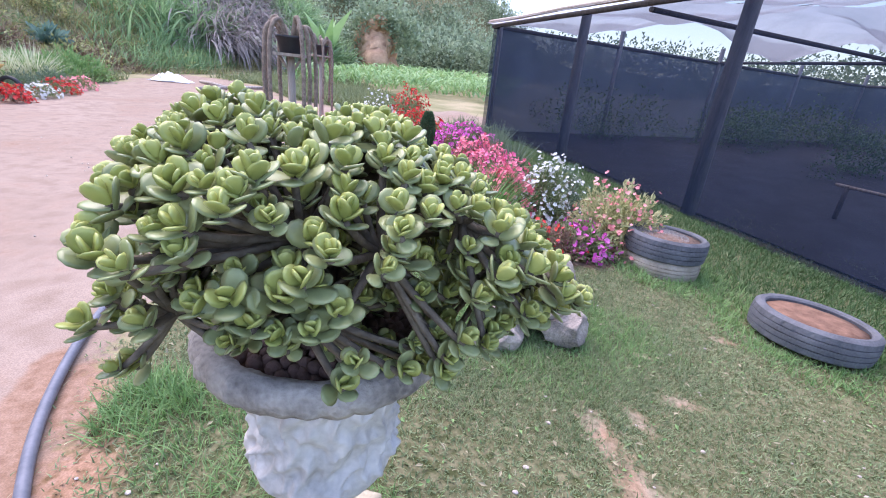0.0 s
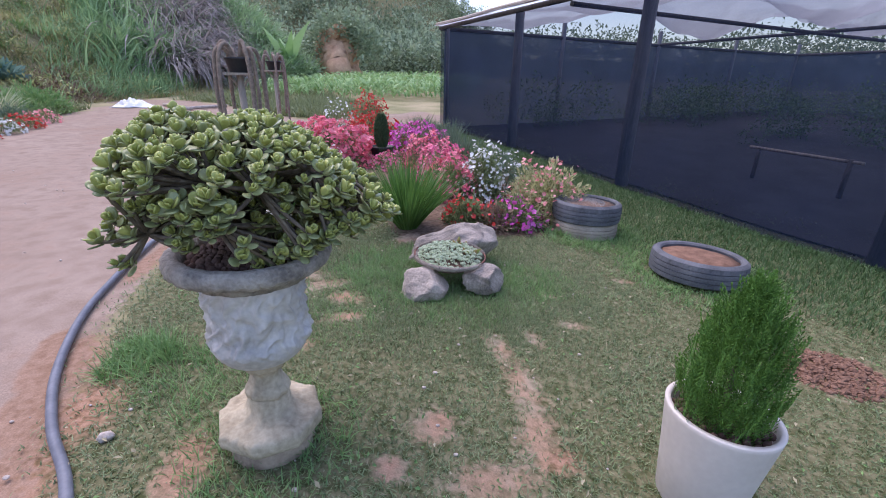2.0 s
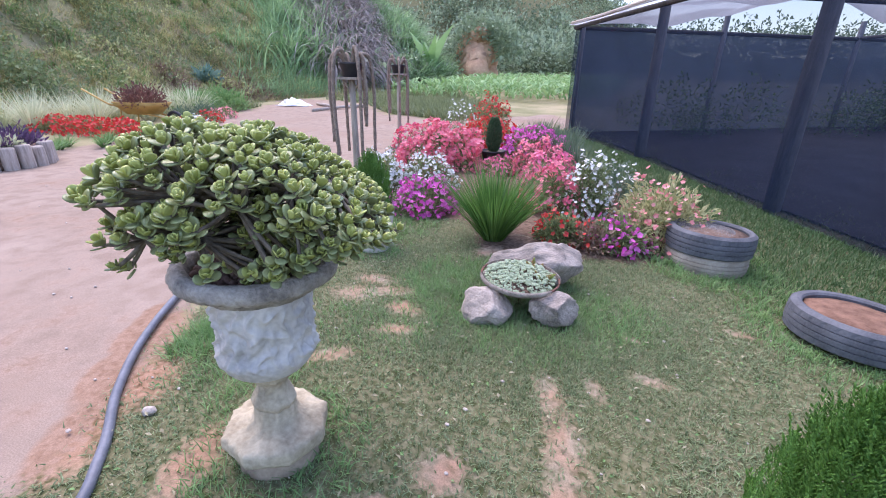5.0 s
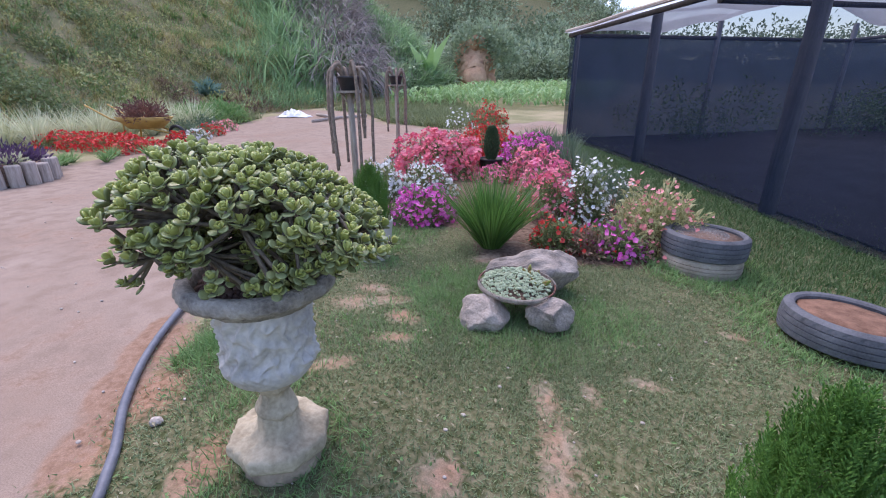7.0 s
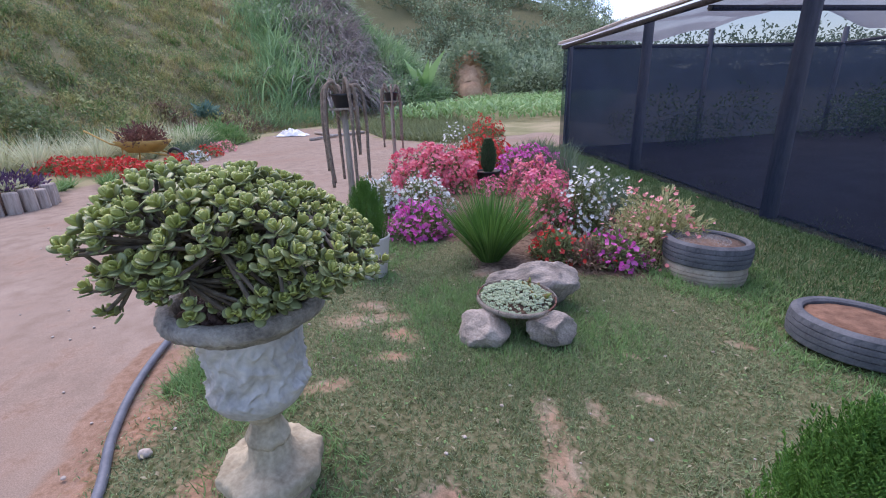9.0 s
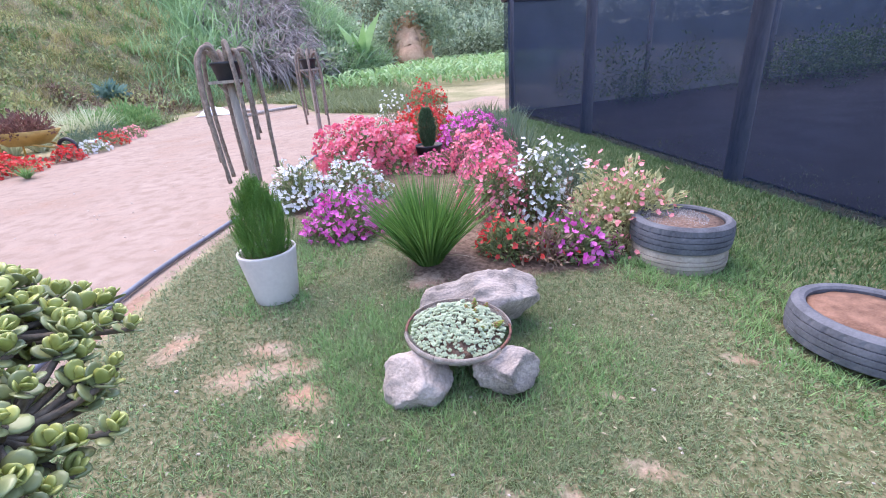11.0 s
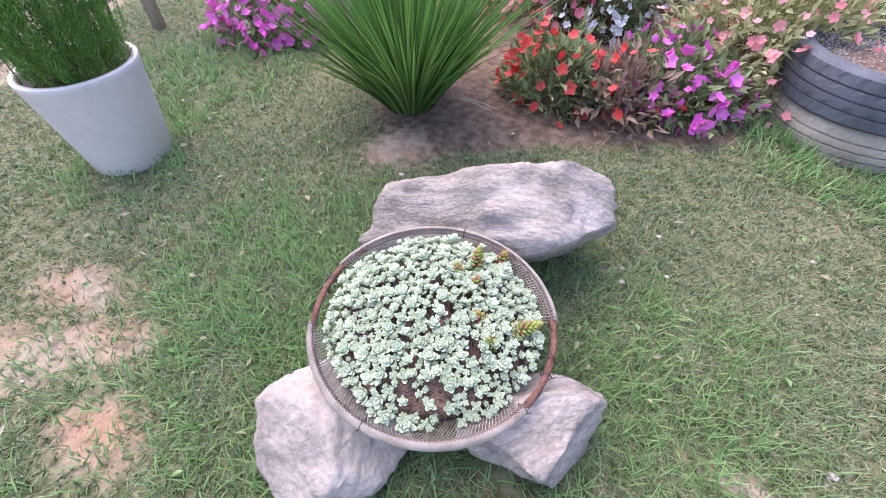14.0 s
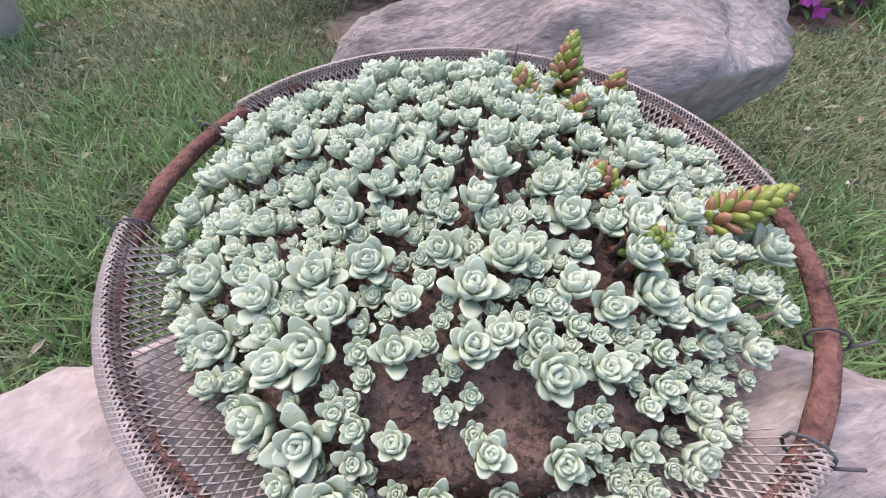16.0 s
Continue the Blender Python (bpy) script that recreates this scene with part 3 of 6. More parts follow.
def build_shade_house():
    house = thing("shade_house", Matrix.Identity(4), "tall shade house with dark net walls and sagging grey cloth roof", "shade house")
    eave = 2.69

    def wave(u, v):
        return GV * (0.05 * math.sin(u * 37) * math.sin(v * 3.1) + 0.03 * math.sin(u * 91 + 2)) + Vector((0, 0, 0))

    def wall_sheet(name, start, along, length, mat, label):
        z0 = [gz(*(start + along * (length * k / 10)).xy) - 0.08 for k in range(11)]
        bm = bmesh.new()
        grid = []
        for j in range(9):
            row = []
            for i in range(61):
                p = start + along * (length * i / 60)
                zb = np.interp(i / 6, range(11), z0)
                p = p + wave(i / 60, j / 8)
                p.z = zb + (eave - zb) * j / 8
                row.append(bm.verts.new(p))
            grid.append(row)
        for a, b in zip(grid, grid[1:]):
            for i in range(60):
                bm.faces.new((a[i], a[i + 1], b[i + 1], b[i]))
        part(name, bm, mat, house, label)

    wall_sheet("net_wall", GC, GU, 15.0, M_NET, "dark blue-black shade net stretched over posts")
    wall_sheet("net_wall", GC + GV * 0.1, GV, 16.0, M_NET_BACK, "shade net at the far end, haze put into its paler colour")
    wall_sheet("net_wall", GC + GV * 16, GU, 15.0, M_NET_BACK, "shade net along the far side, haze put into its paler colour")

    def pole(p, r, top):
        b = gz(p.x, p.y) - 0.1
        part("post", tube([(p.x, p.y, b), (p.x, p.y, (b + top) / 2), (p.x, p.y, top)], [r, r * 0.95, r * 0.9], 8, 0.2), M_NETPOST, house)

    for s in (0.15, 3.35, 6.43, 9.6, 12.6):
        pole(GC + GU * s + GV * 0.16, 0.1 if s > 1 else 0.05, eave + (0.0 if s < 1 else 0.03))
    for s in (4, 8, 12, 16):
        pole(GC + GV * s, 0.07, eave + 0.4)

    def bar(a, b, r):
        part("beam", tube([a, (a + b) / 2 - Vector((0, 0, 0.02)), b], r, 6), M_BEAM, house)

    up = Vector((0, 0, eave))
    bar(GC + up, GC + GU * 15 + up, 0.045)
    bar(GC + up, GC + GV * 16 + up, 0.05)
    bar(GC + up + GV * 16, GC + GV * 16 + GU * 15 + up, 0.05)
    for k in (5.0, 10.0):
        bar(GC + GU * k + up - Vector((0, 0, 0.1)), GC + GU * k + GV * 16 + up - Vector((0, 0, 0.1)), 0.04)
    for s in (8,):
        bar(GC + GV * s + up, GC + GV * s + GU * 15 + up, 0.04)
    # roof cloths, sagging between the beams and pulled up along the ridge
    for k, (u0, u1, v0, v1) in enumerate([(-0.05, 4.9, -0.15, 4.0), (4.9, 9.9, -0.15, 4.1), (9.9, 15, -0.15, 4.0), (1.6, 6.5, 4.3, 8.0), (6.8, 12, 4.4, 8.2), (3.0, 8.0, 8.6, 12.0), (8.4, 14, 8.5, 12.4)]):
        def sag(u, v, k=k, v0=v0):
            z = 0.5 * min(1.0, (v0 + v * 4) / 4.0) if v0 < 1 else 0.55 - 0.15 * v
            z -= (0.22 if v0 < 1 else 0.55) * (math.sin(u * math.pi * 2) ** 2) * (0.25 + math.sin(v * math.pi)) * (0.6 + 0.4 * math.sin(k * 2.1 + u * 9))
            z += 0.05 * math.sin(u * 23 + k) * math.sin(v * 17)
            if v0 < 1:
                z *= min(1, v * 3 + 0.02)
            return Vector((0, 0, z))
        part("roof_cloth", sheet(GC + GU * u0 + GV * v0 + up + Vector((0, 0, 0.06)), GU * (u1 - u0), GV * (v1 - v0), 24, 18, sag), M_ROOFCLOTH, house, "grey weathered shade cloth, sagging")
    part("roof_edge", tube([GC + up + GV * -0.1 + Vector((0, 0, 0.09)) + GU * (k * 1.5) + Vector((0, 0, -0.02 * (k % 2))) for k in range(11)], 0.035, 6), M_NETCORD, house, "pale rolled hem of the roof cloth")
    # added dark sheet over the floor, so the inside looks shaded
    mat = bmesh.new()
    g = []
    for j in range(13):
        g.append([mat.verts.new(Vector((*(GC + GU * (0.2 + 14.6 * i / 24) + GV * (0.25 + 15.5 * j / 12)).xy, 0))) for i in range(25)])
        for w in g[-1]:
            w.co.z = gz(w.co.x, w.co.y) + 0.03
    for a, c in zip(g, g[1:]):
        for i in range(24):
            mat.faces.new((a[i], a[i + 1], c[i + 1], c[i]))
    part("ground_cloth", mat, M_SHADE_FLOOR, house, "added near-black floor sheet that stands in for shade inside")
    # low benches inside
    for k, (s, v) in enumerate([(6.9, 2.4)]):
        b = thing("potting_bench", Matrix.Identity(4), "long low wooden bench inside the shade house", "bench", "benches in the shade house")
        a = GC + GU * s + GV * v
        z = gz(a.x, a.y)
        part("bench_top", tube([a + Vector((0, 0, z + 0.5)), a + GU * 1.5 + Vector((0, 0, z + 0.46))], 0.025, 6), M_LOG, b)
        for e in (0.15, 1.35):
            q = a + GU * e
            part("leg", tube([q + Vector((0, 0, gz(q.x, q.y) - 0.05)), q + Vector((0, 0, z + 0.5))], 0.035, 6), M_BEAM, b)


build_shade_house()


# ---- planted urn ----
URN = (0.306, 1.022)
URN_TOP = (0.320, 1.029)


def densified(profile, rows):
    """The same outline with evenly spaced points along it."""
    p = smooth_line([(x, 0, z) for x, z in profile], rows)
    return [(q.x, q.z) for q in p]


def relief(a, z, r):
    """Draped, worn relief round the bowl, as plain soft shapes."""
    k = min(1, max(0, (z - 0.47) / 0.04)) * min(1, max(0, (0.74 - z) / 0.04))
    x = a * 0.19
    one = max(0.0, 1 - 3.2 * abs(noise.noise(Vector((x * 17 + 0.4 * math.sin(z * 40), z * 10, 0.3)))))
    two = max(0.0, 1 - 3.0 * abs(noise.noise(Vector((x * 24, z * 19, 5.3)))))
    return k * (0.016 * one + 0.010 * two + 0.006 * noise.noise(Vector((x * 9, z * 7, 9)))) + 0.002 * noise.noise(Vector((x * 90, z * 90, 1)))


def rough_rim(a, z, r):
    return 0.002 * math.sin(a * 34) * (1 if r > 0.235 else 0) + 0.006 * noise.noise(Vector((a * 9, z * 60, r * 30))) + 0.004 * noise.noise(Vector((a * 31, z * 90, 7)))


def knobbly(a, z, r):
    return 0.009 * noise.noise(Vector((math.cos(a) * 5, math.sin(a) * 5, z * 18))) + 0.003 * noise.noise(Vector((math.cos(a) * 18, math.sin(a) * 18, z * 40)))


def staved(a, z, r):
    return knobbly(a, z, r) * 0.5 - 0.006 * max(0.0, math.cos(a * 14)) ** 12


def octagon_foot(profile):
    """Rows of radius, height and how far the row is eight-sided."""
    bm = bmesh.new()
    rings, n = [], 128
    for r, z, flat in profile:
        ring = []
        for i in range(n):
            a = 2 * math.pi * i / n
            w = math.pi / 4
            rr = r * (1 - flat + flat * math.cos(w / 2) / math.cos((a % w) - w / 2))
            q = Vector((math.cos(a) * rr, math.sin(a) * rr, z))
            chip = 0.006 * noise.noise(q * 22) + 0.004 * noise.noise(q * 55) + 0.002 * noise.noise(q * 130)
            ring.append(bm.verts.new((q.x * (1 + chip / max(r, 0.05)), q.y * (1 + chip / max(r, 0.05)), z + chip)))
        rings.append(ring)
    for lo, hi in zip(rings, rings[1:]):
        for i in range(n):
            bm.faces.new((lo[i], lo[(i + 1) % n], hi[(i + 1) % n], hi[i]))
    return bm


def build_urn():
    z = gz(*URN) - 0.01
    urn = thing("garden_urn", pose(URN[0], URN[1], z, -0.5, 1.2, 12), "weathered grey concrete urn on an octagonal cream pedestal", "planter")
    part("bowl", lathe(densified([(0.059, 0.42), (0.101, 0.415), (0.139, 0.435), (0.163, 0.475), (0.163, 0.51), (0.154, 0.53), (0.150, 0.56), (0.149, 0.60), (0.151, 0.64), (0.154, 0.68), (0.158, 0.72), (0.166, 0.755), (0.182, 0.78)], 6), 220, relief), M_CONCRETE, urn, "pale concrete bowl with worn draped relief")
    part("rim", lathe([(0.180, 0.765), (0.220, 0.772), (0.251, 0.782), (0.263, 0.80), (0.263, 0.822), (0.251, 0.838), (0.232, 0.842), (0.215, 0.836), (0.205, 0.81), (0.193, 0.74), (0.045, 0.735)], 160, rough_rim), M_RIM, urn, "dark lichen-stained concrete rim")
    part("neck", lathe(densified([(0.074, 0.245), (0.08, 0.262), (0.074, 0.28), (0.058, 0.305), (0.052, 0.335), (0.06, 0.36), (0.076, 0.372), (0.082, 0.388), (0.08, 0.43)], 3), 48, knobbly), M_PED, urn, "cream concrete neck")
    part("base", octagon_foot([(0.13, 0.086, 1), (0.180, 0.086, 1), (0.192, 0.092, 1), (0.198, 0.104, 1), (0.199, 0.12, 1), (0.199, 0.138, 1), (0.197, 0.149, 1), (0.190, 0.156, 1), (0.176, 0.160, 1), (0.156, 0.163, 0.9), (0.134, 0.166, 0.6),
                              (0.112, 0.171, 0.3), (0.096, 0.180, 0.1), (0.086, 0.194, 0), (0.079, 0.214, 0), (0.074, 0.25, 0)]), M_PED, urn, "octagonal cream concrete foot, chipped and stained")
    part("plinth", lathe([(0.160, -0.04), (0.158, 0.0), (0.156, 0.03), (0.153, 0.06), (0.150, 0.092)], 96, staved), M_PLINTH, urn, "brown stained round plinth with upright grooves")
    bm = bmesh.new()
    bmesh.ops.create_icosphere(bm, subdivisions=2, radius=1.0)
    base = np.array([v.co[:] for v in bm.verts])
    tri = np.array([[v.index for v in f.verts] for f in bm.faces])
    bm.free()
    return urn, base, tri


URN_OB, BALL_V, BALL_F = build_urn()
CRUMB_V = np.array([(1, 0, 0), (-1, 0, 0), (0, 1, 0), (0, -1, 0), (0, 0, 1), (0, 0, -1)], float)
CRUMB_F = np.array([(0, 2, 4), (2, 1, 4), (1, 3, 4), (3, 0, 4), (2, 0, 5), (1, 2, 5), (3, 1, 5), (0, 3, 5)])


def pebbles(name, centre, radius, level, size, count, mat, label, dome=0.02):
    """A heap of round stones filling a pot."""
    out = []
    for layer in range(2):
        for k in range(count):
            r = radius * math.sqrt((k + 0.5) / count)
            a = k * 2.39996 + layer
            s = size * RNG.uniform(0.75, 1.2)
            c = np.array([centre[0] + r * math.cos(a), centre[1] + r * math.sin(a), level + dome * (1 - (r / radius) ** 2) - layer * size * 0.9 + RNG.uniform(-0.3, 0.3) * size])
            q = np.array(Euler(RNG.uniform(0, 6, 3)).to_matrix())
            out.append(((BALL_V * [1, RNG.uniform(0.75, 1), RNG.uniform(0.65, 0.95)]) @ q.T * s + c, BALL_F))
    v, f = joined(out)
    return tagged(new(name, fast_mesh(name, v, f, mat, True)), label, "pebbles", kind="stuff")


URN_Z = gz(*URN)
pebbles("clay_pebbles", URN_TOP, 0.188, URN_Z + 0.80, 0.0165, 190, M_CLAY, "brown expanded clay pebbles filling the urn", 0.03)


def oval_leaf(bm, m, length, width, thick, cup=0.35, slot=0):
    """A fleshy spoon-shaped leaf, growing along x, its face up z."""
    around = 6
    rings = []
    for t in (0.0, 0.28, 0.56, 0.82, 0.975):
        w = width * 0.5 * math.sqrt(max(0.03, 1 - ((t - 0.6) / (0.64 if t < 0.6 else 0.4)) ** 2))
        ring = []
        for k in range(around):
            a = 2 * math.pi * k / around
            y, zz = w * math.cos(a), thick * 0.5 * math.sin(a) * (1.0 if t < 0.95 else 0.5)
            zz += cup * (length * 0.35 * t * t) + 0.6 * cup * y * y / max(width, 1e-6)
            ring.append(bm.verts.new(m @ Vector((length * t, y, zz))))
        rings.append(ring)
    for lo, hi in zip(rings, rings[1:]):
        for k in range(around):
            bm.faces.new((lo[k], lo[(k + 1) % around], hi[(k + 1) % around], hi[k])).material_index = slot
    bm.faces.new(rings[-1]).material_index = slot


def jade_rosette(seed):
    r = random.Random(seed)
    bm = bmesh.new()
    pairs = r.choice([4, 4, 5])
    for p in range(pairs):
        t = p / (pairs - 1)
        for s in (0, 1):
            turn = p * 90 + s * 180 + r.uniform(-20, 20)
            tilt = 14 + 60 * t + r.uniform(-12, 12)
            size = 0.043 * r.uniform(0.85, 1.1) * (1 - 0.42 * t * t)
            m = pose(0, 0, -0.024 + 0.026 * t, 0, 0, turn) @ pose(0.002, 0, 0, r.uniform(-16, 16), -tilt, 0)
            oval_leaf(bm, m, size, size * r.uniform(0.82, 0.95), 0.006, 0.28, 1 if t > 0.45 else 0)
    me = bpy.data.meshes.new("leaf_rosette")
    bm.to_mesh(me)
    bm.free()
    me.materials.append(M_JADE)
    me.materials.append(M_JADE_YOUNG)
    me.polygons.foreach_set("use_smooth", np.full(len(me.polygons), True))
    return me


def build_jade():
    plant = thing("jade_plant", pose(URN_TOP[0], URN_TOP[1], URN_Z + 0.80), "sprawling jade plant with plump green rosettes in an urn", "plant")
    variants = [jade_rosette(s) for s in range(9)]
    r = random.Random(11)
    right, deep = Vector((0.82, 0.57, 0)), Vector((-0.57, 0.82, 0))
    tips = []

    def top_of(u):
        return float(np.interp(u, [-0.46, -0.4, -0.3, -0.2, -0.08, 0.1, 0.2, 0.3, 0.4, 0.47], [0.30, 0.38, 0.45, 0.475, 0.45, 0.455, 0.41, 0.33, 0.26, 0.17]))

    def foot_of(u):
        return float(np.interp(u, [-0.46, -0.32, -0.2, -0.12, -0.02, 0.16, 0.24, 0.47], [0.19, 0.185, 0.16, 0.09, 0.02, 0.02, 0.09, 0.12]))

    tries = 0
    while len(tips) < 620 and tries < 120000:
        tries += 1
        u, v = r.uniform(-0.44, 0.46), r.uniform(-0.36, 0.31)
        bulge = 1 - ((v + 0.03) / 0.36) ** 2
        edge = 1 - max(0, (abs(u - 0.02) - 0.2) / 0.28) ** 2
        if bulge <= 0.05 or abs(v + 0.03) > 0.36 * math.sqrt(max(0.0, edge)) + 0.05:
            continue
        high = top_of(u) * (0.55 + 0.45 * math.sqrt(bulge))
        low = max(foot_of(u), 0.10 if v < -0.12 and u < -0.04 else 0.0) + 0.10 * (1 - bulge)
        if high < low:
            continue
        h = high - abs(r.gauss(0, 0.02)) if r.random() < 0.4 else r.uniform(low, high)
        # openings under and behind the raised side branch
        if u < -0.26 and (0.22 < h < 0.31 or v > 0.12):
            continue
        if -0.27 < u < -0.2 and 0.28 < h < 0.36 and v < 0.05:
            continue
        p = right * (u * (0.74 if u < 0 else 0.97)) + deep * v + Vector((0, 0, h))
        if all((p - o).length > 0.0315 for o in tips):
            tips.append(p)
    full = len(tips) + 80
    while len(tips) < full and tries < 150000:
        tries += 1
        u, v, h = r.uniform(-0.27, 0.12), r.uniform(-0.2, 0.18), r.uniform(0.18, 0.33)
        p = right * u + deep * v + Vector((0, 0, h + 0.25 * max(0, v)))
        if all((p - o).length > 0.029 for o in tips):
            tips.append(p)
    # the low drooping branch, the lower side sprays and the leaves hanging over the rim
    for u, v, h in [(-0.49, -0.15, 0.12), (-0.46, -0.12, 0.14), (-0.445, -0.18, 0.055), (-0.42, -0.15, 0.04), (-0.43, -0.13, 0.10), (-0.40, -0.16, 0.16), (-0.37, -0.13, 0.19), (-0.38, -0.2, 0.14), (-0.345, -0.1, 0.17), (-0.33, -0.17, 0.2), (-0.30, -0.12, 0.19),
                    (-0.29, -0.19, 0.17), (-0.26, -0.15, 0.21), (-0.235, -0.22, 0.10), (-0.215, -0.19, 0.075), (-0.25, -0.21, 0.13), (-0.2, -0.2, 0.12), (-0.17, -0.16, 0.17), (-0.21, -0.1, 0.2), (-0.13, -0.2, 0.12),
                    (-0.44, -0.05, 0.31), (-0.42, -0.1, 0.27), (-0.40, -0.02, 0.26), (-0.38, -0.09, 0.30), (-0.41, 0.03, 0.33), (-0.36, -0.05, 0.25),
                    (0.49, -0.05, 0.13), (0.46, 0.02, 0.17), (0.45, -0.1, 0.11), (0.40, -0.15, 0.12), (0.35, -0.2, 0.12), (0.3, -0.24, 0.11),
                    (0.02, -0.17, 0.02), (0.07, -0.2, 0.03), (0.12, -0.17, 0.03), (0.17, -0.17, 0.05), (0.0, -0.12, 0.06), (0.2, -0.12, 0.06), (0.05, -0.12, 0.05)]:
        tips.append(right * (u * (0.74 if u < 0 else 0.97)) + deep * v + Vector((0, 0, h + (0.035 if u < -0.1 else 0.0))))
    # limbs: a stout short trunk that forks towards groups of tips
    limbs = []
    for k in range(9):
        a = 2 * math.pi * (k - 4) / 12 + r.uniform(-0.2, 0.2)
        limbs.append(right * (math.cos(a) * 0.23 + 0.08) + deep * (math.sin(a) * 0.2 - 0.05) + Vector((0, 0, 0.22 + 0.1 * r.random())))
    limbs += [right * -0.25 + deep * -0.14 + Vector((0, 0, 0.15)), right * -0.22 + deep * -0.03 + Vector((0, 0, 0.30)), right * -0.08 + deep * -0.22 + Vector((0, 0, 0.18)), right * 0.05 + Vector((0, 0, 0.32)), right * 0.2 + deep * 0.1 + Vector((0, 0, 0.30)), right * -0.18 + deep * -0.05 + Vector((0, 0, 0.32)),
              right * 0.36 + deep * -0.08 + Vector((0, 0, 0.17))]
    for q in limbs:
        root = Vector((q.x * 0.14, q.y * 0.14, -0.05))
        mid = Vector((q.x * 0.24, q.y * 0.24, q.z * 0.74)) + Vector((r.uniform(-0.02, 0.02), r.uniform(-0.02, 0.02), 0))
        line = smooth_line([root, mid, q], 5)
        part("limb", tube(line, list(np.linspace(0.018, 0.006, len(line))), 8, 0.25), M_JADE_STEM, plant)
    twigs = bmesh.new()
    twig_parts = []
    for p in tips:
        q = min(limbs, key=lambda o: (o - p).length + 0.4 * max(0, o.z - p.z))
        mid = q.lerp(p, 0.55) + Vector((0, 0, -0.012))
        line = smooth_line([q, mid, p + Vector((0, 0, -0.012))], 3)
        b = tube(line, list(np.linspace(0.007, 0.005, len(line))), 6)
        me = bpy.data.meshes.new("t")
        b.to_mesh(me)
        b.free()
        twigs.from_mesh(me)
        bpy.data.meshes.remove(me)
    part("twig_mass", twigs, M_JADE_STEM, plant)
    centre = Vector((0, 0, 0.05))
    rest = bmesh.new()
    r.shuffle(tips)
    for k, p in enumerate(tips):
        out = (p - centre).normalized()
        out = (out * 0.75 + Vector((0, 0, 0.6)) + Vector((r.uniform(-0.4, 0.4), r.uniform(-0.4, 0.4), 0))).normalized()
        m = Matrix.Translation(p) @ out.to_track_quat("Z", "Y").to_matrix().to_4x4() @ pose(0, 0, 0, 0, 0, r.uniform(0, 360))
        s = r.uniform(0.64, 0.95)
        me, m = r.choice(variants), m @ Matrix.Diagonal((s, s, s, 1))
        if k < 300:
            part_mesh("leaf_rosette", me, plant, "", m)
        else:
            first = len(rest.verts)
            rest.from_mesh(me)
            rest.verts.ensure_lookup_table()
            for w in rest.verts[first:]:
                w.co = m @ w.co
    ob = tagged(part("leaf_rosette_mass", rest, M_JADE, plant), kind="stuff")
    ob.data.materials.append(M_JADE_YOUNG)


build_jade()


# ---- white pots with thuja ----
def build_pot(x, y, turn, r, h, tall, wide, label, pot_label, lean=0.0):
    z = gz(x, y)
    pot = thing("plant_pot", pose(x, y, z - 0.01, 0, lean, turn), pot_label, "plant pot", "white plant pots")
    part("shell", lathe([(r * 0.72, 0.0), (r * 0.75, 0.01), (r * 0.87, h * 0.5), (r * 0.99, h - 0.02), (r, h - 0.004), (r * 0.985, h), (r * 0.9, h), (r * 0.885, h - 0.02), (r * 0.84, h - 0.09), (0.02, h - 0.09)], 64), M_WHITEPOT, pot)
    part("soil", lathe([(r * 0.82, h - 0.1), (r * 0.84, h - 0.06), (r * 0.5, h - 0.045), (0.02, h - 0.04)], 32, knobbly), M_SOIL, pot, "dark potting soil")
    bush = thing("thuja", pose(x, y, z + h - 0.05, 0, lean, turn), label, "shrub", "potted thujas")
    part("trunk", tube([(0, 0, -0.03), (0.004, 0, 0.1), (0, 0.003, tall * 0.6)], [0.014, 0.012, 0.005], 8), M_JADE_STEM, bush)
    # flat upright sprays: a spine with branchlets on both sides, each set with scale leaves
    pairs = []
    n = 520
    for k in range(n):
        t = (k + 0.5) / n
        a = k * 2.39996
        full = float(np.interp(t, [0, 0.12, 0.38, 0.68, 0.88, 1], [0.5, 0.82, 1.0, 0.80, 0.48, 0.12]))
        rad = wide * full * math.sqrt(RNG.uniform(0.25, 1.0)) * RNG.uniform(0.92, 1.06)
        out = np.array([math.cos(a), math.sin(a), 0.0])
        tip = out * rad + np.array([0, 0, tall * (0.07 + 0.90 * t) + RNG.uniform(-0.02, 0.03)])
        long = RNG.uniform(0.12, 0.21) * (tall / 0.6)
        d = out * RNG.uniform(0.08, 0.36) + np.array([0, 0, 1.0]) + RNG.normal(size=3) * 0.1
        d /= np.linalg.norm(d)
        turn = a + RNG.uniform(-0.9, 0.9)
        side = np.cross(d, [math.cos(turn), math.sin(turn), 0.1])
        side /= np.linalg.norm(side)
        m = 9
        s = np.repeat(np.linspace(0.12, 1, m), 12).reshape(m, 2, 6)
        along = np.tile(np.linspace(0.1, 1, 6), (m, 2, 1))
        sign = np.tile(np.array([-1.0, 1.0])[None, :, None], (m, 1, 6))
        reach = 0.24 * long * (1.08 - s) + 0.006
        way = d * 0.9 + side * (sign * 0.5)[..., None]
        p = tip - d * (long * (1 - s))[..., None] + way * (reach * along)[..., None]
        p, w = p.reshape(-1, 3), np.broadcast_to(way, p.shape).reshape(-1, 3) + RNG.normal(size=(m * 12, 3)) * 0.16
        pairs.append(leaves(p, unit(w), RNG.uniform(0.009, 0.013, len(p)) * (tall / 0.6), 0.0046, 0.2))
    v, f = joined(pairs)
    part_mesh("foliage", fast_mesh("foliage", v, f, M_THUJA), bush, "bright green feathery sprays")
    return pot


